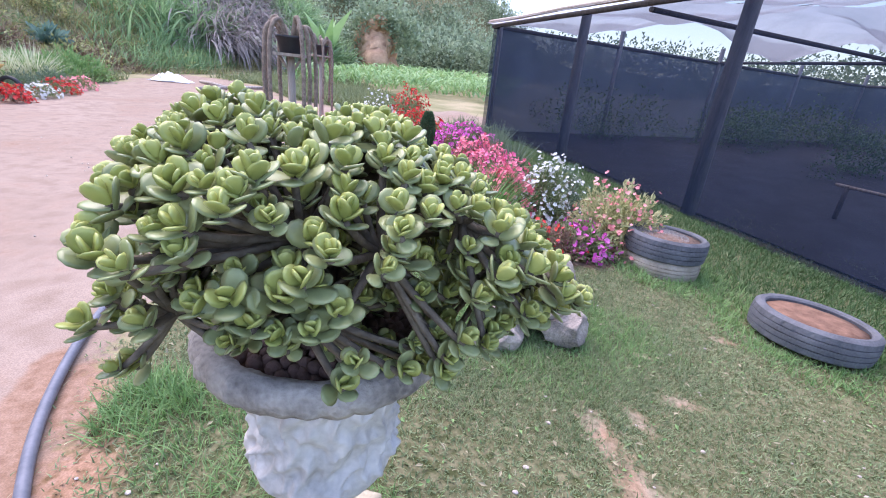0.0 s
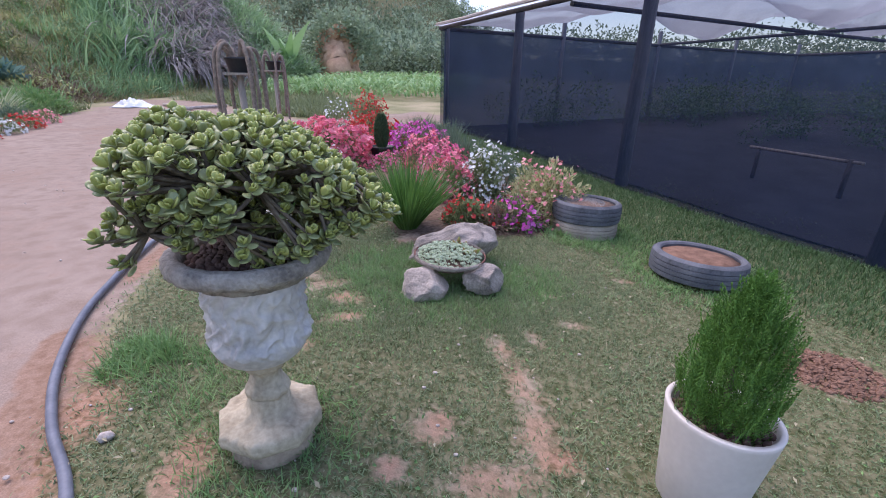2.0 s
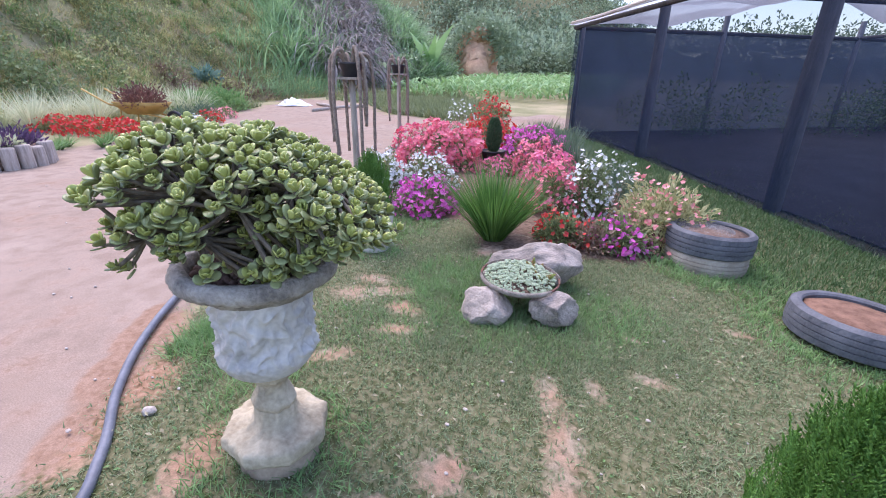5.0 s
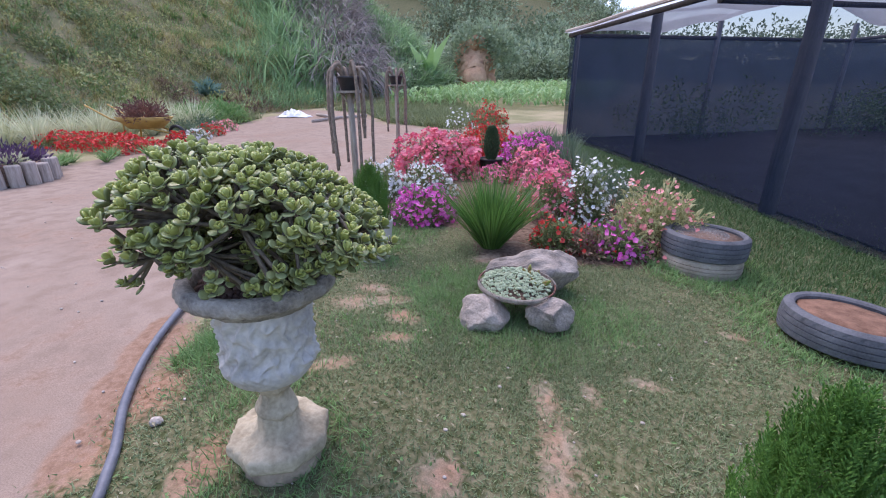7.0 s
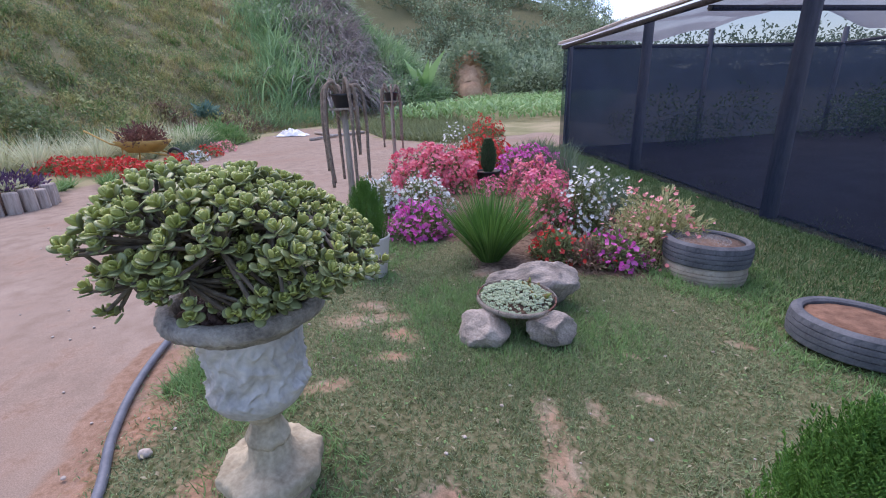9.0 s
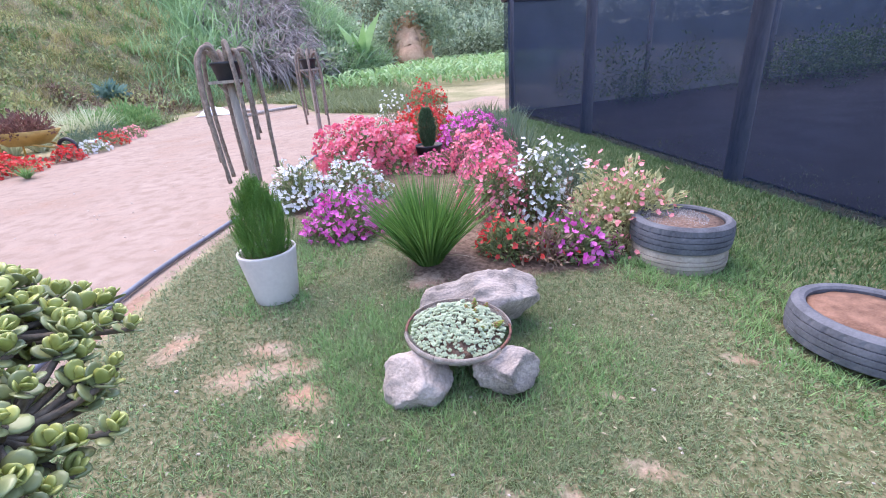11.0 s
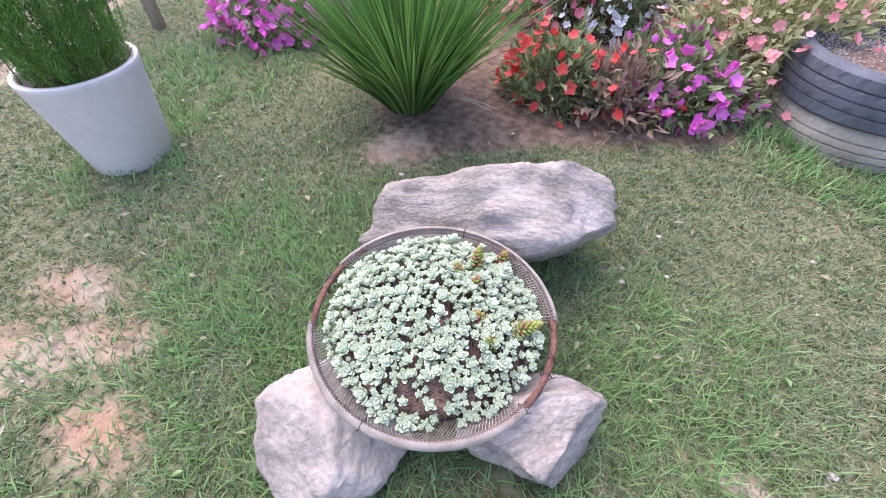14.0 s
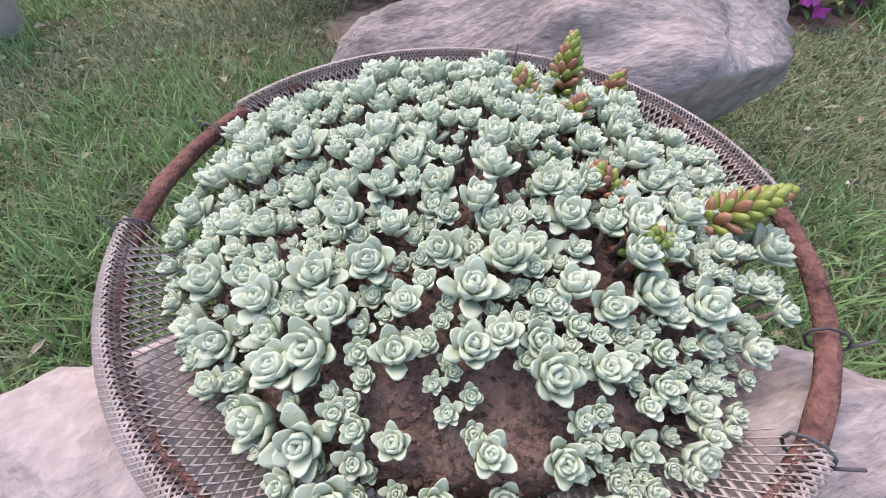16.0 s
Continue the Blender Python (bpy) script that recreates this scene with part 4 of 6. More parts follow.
build_pot(-0.642, 3.09, 0, 0.19, 0.37, 0.54, 0.205, "egg-shaped bright green thuja in a white pot", "tall tapered white pot standing on the lawn")
build_pot(1.976, 1.135, 40, 0.19, 0.415, 0.58, 0.185, "feathery bright green thuja with pebbles at its foot", "white pot with a rounded rim, filled with clay pebbles", 3.0)
pebbles("clay_pebbles", (1.98, 1.135), 0.158, gz(1.976, 1.135) + 0.372, 0.015, 85, M_CLAY, "brown clay pebbles filling the white pot", 0.01)


# ---- stones and the succulent basket ----
def rock(name, at, half, seed, label, dents, tip=0.0, mat=None, swell=None):
    bm = bmesh.new()
    bmesh.ops.create_icosphere(bm, subdivisions=5, radius=1.0)
    off = Vector((seed * 3.7, seed * 1.3, seed))
    cuts = []
    r = random.Random(seed)
    for k in range(dents):
        d = Vector((r.uniform(-1, 1), r.uniform(-1, 1), r.uniform(-0.5, 1))).normalized()
        cuts.append((d, r.uniform(0.62, 0.85)))
    for v in bm.verts:
        p = v.co.copy()
        for d, c in cuts:
            over = p.dot(d) - c
            if over > 0:
                p -= d * over * 0.96
        p *= 1 + 0.10 * noise.noise(p * 1.6 + off) + 0.07 * noise.noise(p * 3.4 + off) + 0.035 * abs(noise.noise(p * 7 + off))
        p += Vector((0, 0, 0.03 * noise.noise(Vector((p.x * 2.5, p.y * 2.5, p.z * 16)) + off)))
        p *= 1 + 0.03 * noise.noise(p * 14 + off) + 0.018 * noise.noise(p * 34 + off)
        g = float(np.interp(p.x, [-1, -0.6, -0.2, 0.25, 0.6, 1], swell)) if swell else 1.0
        v.co = Vector((p.x * half[0], p.y * half[1] * g, p.z * half[2] * g + tip * p.x * half[0]))
    ob = part(name, bm, mat or M_ROCK, None)
    ob.matrix_basis = at
    return tagged(ob, label, "rock", "stones under the basket")


rock("boulder", pose(0.757, 3.10, 0.095, 18, -11, 9), (0.415, 0.19, 0.185), 3, "large slab of banded grey gneiss behind the basket", 12, 0.1, None, (0.85, 0.92, 0.74, 0.95, 1.22, 1.25))
rock("boulder", pose(0.65, 2.435, 0.04, 10, -4, 35), (0.18, 0.15, 0.125), 8, "pale pinkish rounded boulder propping the basket", 7, 0.0, M_ROCK_PALE)
rock("boulder", pose(1.06, 2.60, 0.05, 8, 12, 44), (0.175, 0.12, 0.115), 13, "grey boulder with flat faces propping the basket", 9)

BOWL = Vector((0.802, 2.694, 0.186))
BOWL_M = pose(BOWL.x, BOWL.y, BOWL.z, 1, 3, 0)
BR = 0.258
# bare soil between the rosettes: x, y, radius
GAPS = [(0.074, -0.155, 0.024), (0.007, -0.167, 0.016), (0.026, 0.005, 0.015), (0.045, -0.19, 0.02), (0.099, -0.052, 0.02), (0.105, -0.195, 0.022)]


def build_basket():
    b = thing("wire_basket", BOWL_M, "shallow net-lined basket on a rusty iron ring resting on stones", "planter")
    n = 96
    pts = [(BR * math.cos(2 * math.pi * k / n), BR * math.sin(2 * math.pi * k / n), 0.0) for k in range(n + 1)]
    part("ring", tube(pts, 0.0072, 10, 0.2), M_RUST, b, "rusty iron ring")

    def net_point(a, s):
        """a: angle; s: 0 under the soil, 1 at the ring, more: wrapped over the ring and down outside."""
        slack = 0.010 * math.sin(a * 5 + 1) + 0.006 * math.sin(a * 11)
        if s <= 1:
            rr = BR * (0.50 + 0.50 * s ** 0.8) - 0.006 * math.sin(s * math.pi)
            return Vector((rr * math.cos(a), rr * math.sin(a), -0.095 * (1 - s) ** 1.1 + 0.0112 * s ** 6 + slack * 0.6 * (1 - s)))
        w = min(1.0, (s - 1) / 0.22) * 2.6
        rr = BR + 0.0112 * math.sin(w)
        return Vector((rr * math.cos(a), rr * math.sin(a), 0.0112 * math.cos(w) - (0.02 if w > 2.0 else 0.0) * (w - 2.0)))

    # two families of slanting cords, pieced where they cross
    vs, fs = [], []
    cells = 215
    def free_edge(a):
        """How far the net reaches: it is pulled off the ring at two places."""
        deg = math.degrees(a) % 360
        for lo, hi in ((169, 205), (334, 360), (0, 20)):
            if lo <= deg <= hi:
                return 0.68
        return 1.22

    # a second, folded layer lies over the ring
    for fam, low, steps, phase in ((-1, 0.25, 22, 0.0), (1, 0.25, 22, 0.0), (-1, 0.95, 7, 0.5), (1, 0.95, 7, 0.5)):
        for c in range(cells):
            rows = []
            for k in range(steps + 1):
                s = low + (1.22 - low) * k / steps
                a = 2 * math.pi * (c + phase) / cells + fam * 0.38 * s + 0.03
                if s > free_edge(a):
                    break
                p = net_point(a, s)
                q = net_point(a + fam * 0.004, s + 0.02)
                d = (q - p).normalized()
                nrm = Vector((math.cos(a), math.sin(a), 0.35 if s < 1 else 2.5)).normalized()
                side = d.cross(nrm).normalized() * 0.00115
                rows.append((p - side, p + side, p + nrm * 0.0011))
            for lo, hi in zip(rows, rows[1:]):
                i = len(vs)
                vs += [*lo, *hi]
                fs += [(i, i + 3, i + 5), (i, i + 5, i + 2), (i + 2, i + 5, i + 4), (i + 2, i + 4, i + 1)]
    part_mesh("net", fast_mesh("net", [v[:] for v in vs], fs, M_NETCORD), b, "beige plastic mesh lining")
    part("soil", lathe([(0.06, -0.10), (0.15, -0.085), (0.195, -0.045), (0.207, -0.032), (0.195, -0.015), (0.15, 0.004), (0.08, 0.014), (0.01, 0.016)], 72,
                       lambda a, z, r: 0.006 * noise.noise(Vector((r * math.cos(a) * 40, r * math.sin(a) * 40, z * 30)))), M_SOIL, b, "dark brown crumbly soil")
    for deg in (22, 95, 178, 206, 262, 333, 352):
        a = radians(deg)
        c = Vector((BR * math.cos(a), BR * math.sin(a), 0))
        o = Vector((math.cos(a), math.sin(a), 0))
        loop = [c + o * 0.012 * math.cos(t) + Vector((0, 0, 0.012 * math.sin(t))) for t in np.linspace(0, 6.28, 10)]
        part("wire_tie", tube(loop + [c + o * 0.018 + Vector((0, 0, 0.015))], 0.0011, 5), M_BEAM, b)


build_basket()


def pointed_leaf(bm, m, length, width, thick):
    """A fat leaf along x with a short pointed tip, hollowed a little on its face."""
    rings = []
    for t, w, th in ((0.0, 0.42, 0.7), (0.32, 0.84, 1.0), (0.66, 1.0, 0.9), (0.9, 0.52, 0.5)):
        ring = []
        for k in range(6):
            a = math.pi * k / 3
            y, z = width * 0.5 * w * math.cos(a), thick * 0.5 * th * math.sin(a)
            ring.append(bm.verts.new(m @ Vector((length * t, y, z + 0.30 * length * t * t + 1.4 * y * y / width))))
        rings.append(ring)
    for lo, hi in zip(rings, rings[1:]):
        for k in range(6):
            bm.faces.new((lo[k], lo[(k + 1) % 6], hi[(k + 1) % 6], hi[k]))
    tip = bm.verts.new(m @ Vector((length, 0, 0.31 * length)))
    for k in range(6):
        bm.faces.new((rings[-1][k], rings[-1][(k + 1) % 6], tip))


def rosette(seed):
    """A rosette of pointed fat leaves, closed in the middle and flaring below."""
    r = random.Random(seed)
    bm = bmesh.new()
    open_ = r.uniform(0.48, 0.85)
    t0 = r.uniform(0, 90)
    for count, tilt, length, wide, lift in ((r.choice([4, 5, 6]), 24, 0.0185, 0.0105, 0.001), (5, 46, 0.0165, 0.0105, 0.003), (4, 66, 0.0140, 0.0095, 0.005), (3, 82, 0.0110, 0.0078, 0.007)):
        t0 += 31
        for k in range(count):
            turn = t0 + 360 * k / count + r.uniform(-9, 9)
            up = 90 - (90 - tilt) * open_ + r.uniform(-7, 7)
            m = pose(0, 0, lift, 0, 0, turn) @ pose(0.0015, 0, 0, r.uniform(-8, 8), -up + 12, 0)
            pointed_leaf(bm, m, length * r.uniform(0.9, 1.1), wide * r.uniform(0.9, 1.1), 0.0042)
    me = bpy.data.meshes.new("rosette")
    bm.to_mesh(me)
    bm.free()
    me.materials.append(M_SUCC)
    me.polygons.foreach_set("use_smooth", np.full(len(me.polygons), True))
    return me


def soil_top(r):
    return float(np.interp(r, [0, 0.08, 0.15, 0.195, 0.207, 0.25], [0.016, 0.014, 0.004, -0.015, -0.03, -0.02]))


def build_succulents():
    patch = thing("succulent_patch", BOWL_M, "crowd of pale mint-green succulent rosettes with bare soil gaps", "succulent")
    variants = [rosette(s) for s in range(9)]
    r = random.Random(5)
    placed = []
    tries = 0
    stems = bmesh.new()
    rest = []
    while len(placed) < 620 and tries < 60000:
        tries += 1
        a, q = r.uniform(0, 6.283), math.sqrt(r.random()) * 0.226
        x, y = q * math.cos(a), q * math.sin(a)
        if any(math.hypot(x - gx, y - gy) < gr for gx, gy, gr in GAPS) and r.random() < 0.96:
            continue
        s = r.choice([0.5, 0.6, 0.75, 0.85, 1.0, 1.15, 1.3])
        if any(math.hypot(x - px, y - py) < 0.0080 * (s + ps) for px, py, ps in placed):
            continue
        placed.append((x, y, s))
        h = soil_top(q) + 0.004 + (0.010 + 0.020 * r.random()) * (1.0 if y > -0.05 else 0.35)
        lean = Vector((x * 1.6 + r.uniform(-0.25, 0.25), y * 1.6 + r.uniform(-0.25, 0.25) - 0.1, 1)).normalized()
        m = Matrix.Translation((x, y, h)) @ lean.to_track_quat("Z", "Y").to_matrix().to_4x4() @ pose(0, 0, 0, 0, 0, r.uniform(0, 360))
        me, m = r.choice(variants), m @ Matrix.Diagonal((s, s, s, 1))
        if len(placed) <= 300:
            part_mesh("rosette", me, patch, "", m)
        else:
            rest.append((me, m))
        b = tube([(x * 0.9 + r.uniform(-0.01, 0.01), y * 0.9 + r.uniform(-0.01, 0.01), soil_top(q) - 0.01), (x, y, h + 0.002)], 0.0019, 5)
        me = bpy.data.meshes.new("t")
        b.to_mesh(me)
        b.free()
        stems.from_mesh(me)
        bpy.data.meshes.remove(me)
    part("stem_mass", stems, M_JADE_STEM, patch)
    more = bmesh.new()
    for me, m in rest:
        k = len(more.verts)
        more.from_mesh(me)
        more.verts.ensure_lookup_table()
        bmesh.ops.transform(more, matrix=m, verts=more.verts[k:])
    tagged(part("rosette_rest", more, M_SUCC, patch), kind="stuff")
    out = []
    for k in range(4200):
        a, q, sz = RNG.uniform(0, 6.283), math.sqrt(RNG.random()) * 0.205, RNG.uniform(0.0008, 0.0022) + 0.003 * RNG.random() ** 6
        c = BOWL_M @ Vector((q * math.cos(a), q * math.sin(a), soil_top(q) + 0.001))
        out.append((CRUMB_V * [sz * RNG.uniform(0.7, 1.8), sz, sz * 0.8] + np.array(c), CRUMB_F))
    v, f = joined(out)
    tagged(new("soil_crumbs", fast_mesh("soil_crumbs", v, f, M_CRUMB)), "brown soil crumbs and bark bits in the basket", "soil", kind="stuff")


build_succulents()


def sedum(x, y, lean, turn, length, mat, label):
    """A stem set with small plump leaves."""
    s = thing("sedum_stem", BOWL_M @ pose(x, y, soil_top(math.hypot(x, y)) - 0.005, 0, lean, turn), label, "succulent", "sedum stems in the basket")
    part("stem", tube([(0, 0, 0), (0, 0, length * 0.9)], 0.0028, 6), M_JADE_STEM, s)
    bm = bmesh.new()
    n = int(length / 0.0011)
    for k in range(n):
        t = k / (n - 1)
        m = pose(0, 0, length * (0.1 + 0.9 * t), 0, 0, k * 137.5) @ pose(0, 0, 0, 0, -(8 + 68 * t * t), 0)
        oval_leaf(bm, m, 0.025 * (1.1 - 0.5 * t) * (0.6 + 0.4 * min(1, t * 4)), 0.0088, 0.0055, 0.2, 1 if (k * 7) % 10 < 3 else 0)
    part("leaves", bm, mat, s).data.materials.append(M_SEDUM_RED if mat == M_SEDUM else M_SEDUM)


for x, y, lean, turn, length, mat, label in [(0.145, 0.012, 58, 25, 0.085, M_SEDUM, "yellow-green plump sedum stem leaning outwards"), (0.135, -0.012, 25, 250, 0.045, M_SEDUM, "yellow-green sedum with red tips"), (0.118, 0.012, 32, 170, 0.05, M_SEDUM_RED, "plump orange-red sedum stem"),
                                             (0.045, 0.135, 20, 95, 0.075, M_SEDUM, "upright yellow-green sedum stem"), (0.055, 0.085, 18, 60, 0.045, M_SEDUM_RED, "plump orange-brown sedum stem"), (0.03, 0.10, 25, 150, 0.055, M_SEDUM, "short yellow-green sedum stem"),
                                             (0.085, 0.2, 22, 60, 0.055, M_SEDUM_RED, "plump rust-red sedum stem")]:
    sedum(x, y, lean, turn, length, mat, label)


# ---- tyres ----
def tyre(parent, z, r, w, mat, label):
    prof = [(r * 0.66, 0.02), (r * 0.70, 0.008), (r * 0.86, 0.0), (r * 0.95, 0.012)]
    for k in range(9):
        t = k / 8
        rr = r * (1.0 - 0.02 * (2 * t - 1) ** 2)
        zz = 0.022 + (w - 0.044) * t
        if k in (2, 4, 6):
            prof += [(rr, zz - 0.004), (rr - 0.009, zz - 0.003), (rr - 0.009, zz + 0.003), (rr, zz + 0.004)]
        else:
            prof.append((rr, zz))
    prof += [(r * 0.95, w - 0.012), (r * 0.90, w), (r * 0.83, w - 0.006), (r * 0.80, w - 0.02), (r * 0.82, w - 0.06), (r * 0.86, w * 0.5), (r * 0.05, w * 0.5)]
    n = 120

    def tread(a, zz, rr):
        return -0.004 if rr > r * 0.965 and (int(a / (2 * math.pi) * n) % 4 == 0) and (0.14 * w < zz < 0.32 * w or 0.68 * w < zz < 0.86 * w) else 0.0

    ob = part("tyre", lathe([(a, b + z) for a, b in prof], n, lambda a, zz, rr: tread(a, zz - z, rr)), mat, parent, label, smooth=False)
    return ob


def build_tyres():
    z = gz(2.86, 3.5) + 0.01
    t = thing("tyre_planter", pose(2.86, 3.5, z, -2, 3, 10), "single faded tyre filled with dry red soil on grass", "planter", "tyre planters")
    tyre(t, 0, 0.38, 0.21, M_TYRE, "faded blue-grey rubber tyre")
    part("soil", lathe([(0.28, 0.10), (0.30, 0.172), (0.19, 0.192), (0.08, 0.187), (0.01, 0.192)], 60, lambda a, zz, r: 0.02 * noise.noise(Vector((r * math.cos(a) * 14, r * math.sin(a) * 14, zz * 9)))), M_REDSOIL, t, "dry reddish soil")
    z = gz(2.06, 4.48) - 0.03
    d = thing("tyre_planter", pose(2.06, 4.48, z, -2, 1, 0), "two stacked tyres filled with gravel and soil", "planter", "tyre planters")
    tyre(d, 0, 0.345, 0.18, M_TYRE_DUSTY, "dusty beige-grey lower tyre")
    tyre(d, 0.165, 0.36, 0.215, M_TYRE, "faded grey-blue upper tyre")
    part("soil", lathe([(0.26, 0.26), (0.285, 0.345), (0.15, 0.355), (0.01, 0.36)], 48, knobbly), M_SOIL, d, "dark reddish soil")
    c = (2.06 - 0.05, 4.48 + 0.03)
    pebbles("gravel", c, 0.245, z + 0.352, 0.0065, 620, M_GRAVEL, "pale grey gravel lying in the tyre", 0.004)


build_tyres()


# ---- hose ----
hose_line = [(0.12, -0.3), (-0.05, 0.4), (-0.28, 0.68), (-0.62, 0.93), (-0.95, 1.25), (-1.3, 1.72), (-1.55, 2.2), (-1.78, 2.7), (-1.95, 3.15), (-2.1, 3.65), (-2.22, 4.1), (-2.48, 5.05), (-2.6, 5.6), (-3.0, 6.6), (-3.4, 8.0), (-3.2, 9.4)]
tagged(part("garden_hose", tube(smooth_line([(x, y, gz(x, y) + 0.012) for x, y in hose_line], 8), 0.021, 10), M_HOSE), "thick blue-grey hose lying along the road edge", "hose")


# ---- hanging cactus poles ----
def cactus_pole(x, y, top, seed, arms, reach, label):
    z = gz(x, y)
    r = random.Random(seed)
    p = thing("cactus_post", pose(x, y, z, 0, 0, r.uniform(0, 90)), label, "plant stand", "cactus posts")
    part("post", tube([(0, 0, -0.1), (0.005, 0, (top - z) * 0.5), (0, 0, top - z)], [0.038, 0.035, 0.032], 10, 0.15), M_POST, p)
    h = top - z
    bm = bmesh.new()
    bmesh.ops.create_cube(bm, size=1, matrix=Matrix.Translation((0, 0, h + 0.012)) @ Matrix.Diagonal((0.26, 0.24, 0.024, 1)))
    part("platform", bm, M_POST, p, "small square wooden board", smooth=False)
    for s in (-1, 1):
        part("brace", tube([(0.0, 0, h - 0.14), (0.10 * s, 0, h)], 0.012, 6), M_POST, p)
    pot = part("pot", lathe([(0.085, h + 0.024), (0.09, h + 0.03), (0.115, h + 0.14), (0.125, h + 0.145), (0.125, h + 0.165), (0.11, h + 0.165), (0.1, h + 0.13), (0.01, h + 0.13)], 32), M_BLACKPOT, p, "black plastic pot")
    c = thing("trailing_cactus", pose(x, y, z), "brown trailing cactus with long hanging stems", "cactus", "trailing cacti")
    for k in range(arms):
        a = 2 * math.pi * k / arms + r.uniform(-0.25, 0.25)
        o = Vector((math.cos(a), math.sin(a), 0))
        s0 = Vector((0, 0, h + 0.14)) + o * 0.05
        rr = reach * r.uniform(0.75, 1.15)
        drop = r.uniform(0.45, 1.0) * min(1.0, h * 0.62)
        line = smooth_line([s0, Vector((0, 0, h + 0.27 + r.uniform(-0.04, 0.05))) + o * 0.12, Vector((0, 0, h + 0.20)) + o * rr * 0.9, Vector((0, 0, h - 0.1)) + o * rr * 1.05, Vector((0, 0, h - drop * 0.6)) + o * rr * 1.02, Vector((0, 0, h - drop)) + o * rr * r.uniform(0.9, 1.1)], 6)
        part("stem", tube(line, list(np.linspace(0.020, 0.017, len(line))), 8, 0.3), M_CACTUS, c)


cactus_pole(-1.54, 4.10, 1.40, 4, 8, 0.22, "grey wooden post with a board and a black pot")
cactus_pole(-2.77, 7.09, 1.50, 9, 6, 0.24, "thin wooden post with a board and a black pot")


# ---- flower bed ----
def dome_points(n, r, h, shell=0.55):
    """Points in and on a rough dome."""
    d = unit(RNG.normal(size=(n, 3)))
    d[:, 2] = np.abs(d[:, 2])
    q = shell + (1 - shell) * RNG.random(n) ** 0.6
    lump = 1 + 0.2 * np.sin(d[:, 0] * 7 + r * 31) * np.sin(d[:, 1] * 6 + h * 17) + 0.12 * np.sin(d[:, 0] * 13 + r * 70 + d[:, 2] * 9)
    p = d * (q * lump)[:, None]
    return p * [r, r, h], d


def flower_bush(x, y, r, h, petal, leaf, n_leaf, n_flower, size, label, group="flowering bushes in the bed", bare=0.0):
    z = gz(x, y)
    b = thing("flower_bush", pose(x, y, z + 0.01, 0, 0, RNG.uniform(0, 360)), label, "flower bush", group)
    p, d = dome_points(n_leaf, r * 0.97, h * 0.94, 0.45)
    p = p[p[:, 2] > bare * h * 0.6]
    d = unit(p / [r, r, h] + RNG.normal(size=p.shape) * 0.5 + [0, 0, 0.15])
    v, f = leaves(p, d, RNG.uniform(0.05, 0.085, len(p)), RNG.uniform(0.018, 0.03, len(p)))
    part_mesh("foliage", fast_mesh("foliage", v, f, leaf), b)
    k = 26
    a = RNG.uniform(0, 6.28, k)
    rr = RNG.uniform(0.1, 0.5, k) * r
    root = np.stack([rr * 0.4 * np.cos(a), rr * 0.4 * np.sin(a), np.zeros(k)], 1)
    way = unit(np.stack([np.cos(a) * rr * 1.4, np.sin(a) * rr * 1.4, np.full(k, h * 0.9)], 1))
    v, f = blades(root, way, h * 0.85, 0.010, 0.0, 2)
    part_mesh("stalk_mass", fast_mesh("stalk_mass", v, f, M_BRONZE), b, "thin reddish stalks")
    n_flower = int(n_flower * 2.3)
    p, d = dome_points(n_flower, r, h, 0.9)
    p += d * 0.025
    face = unit(d + RNG.normal(size=d.shape) * 0.7 + [0, 0, 0.25])
    v, f = flowers(p, face, size * RNG.uniform(0.75, 1.3, n_flower))
    part_mesh("blossom", fast_mesh("blossom", v, f, PETAL[petal]), b)
    return b


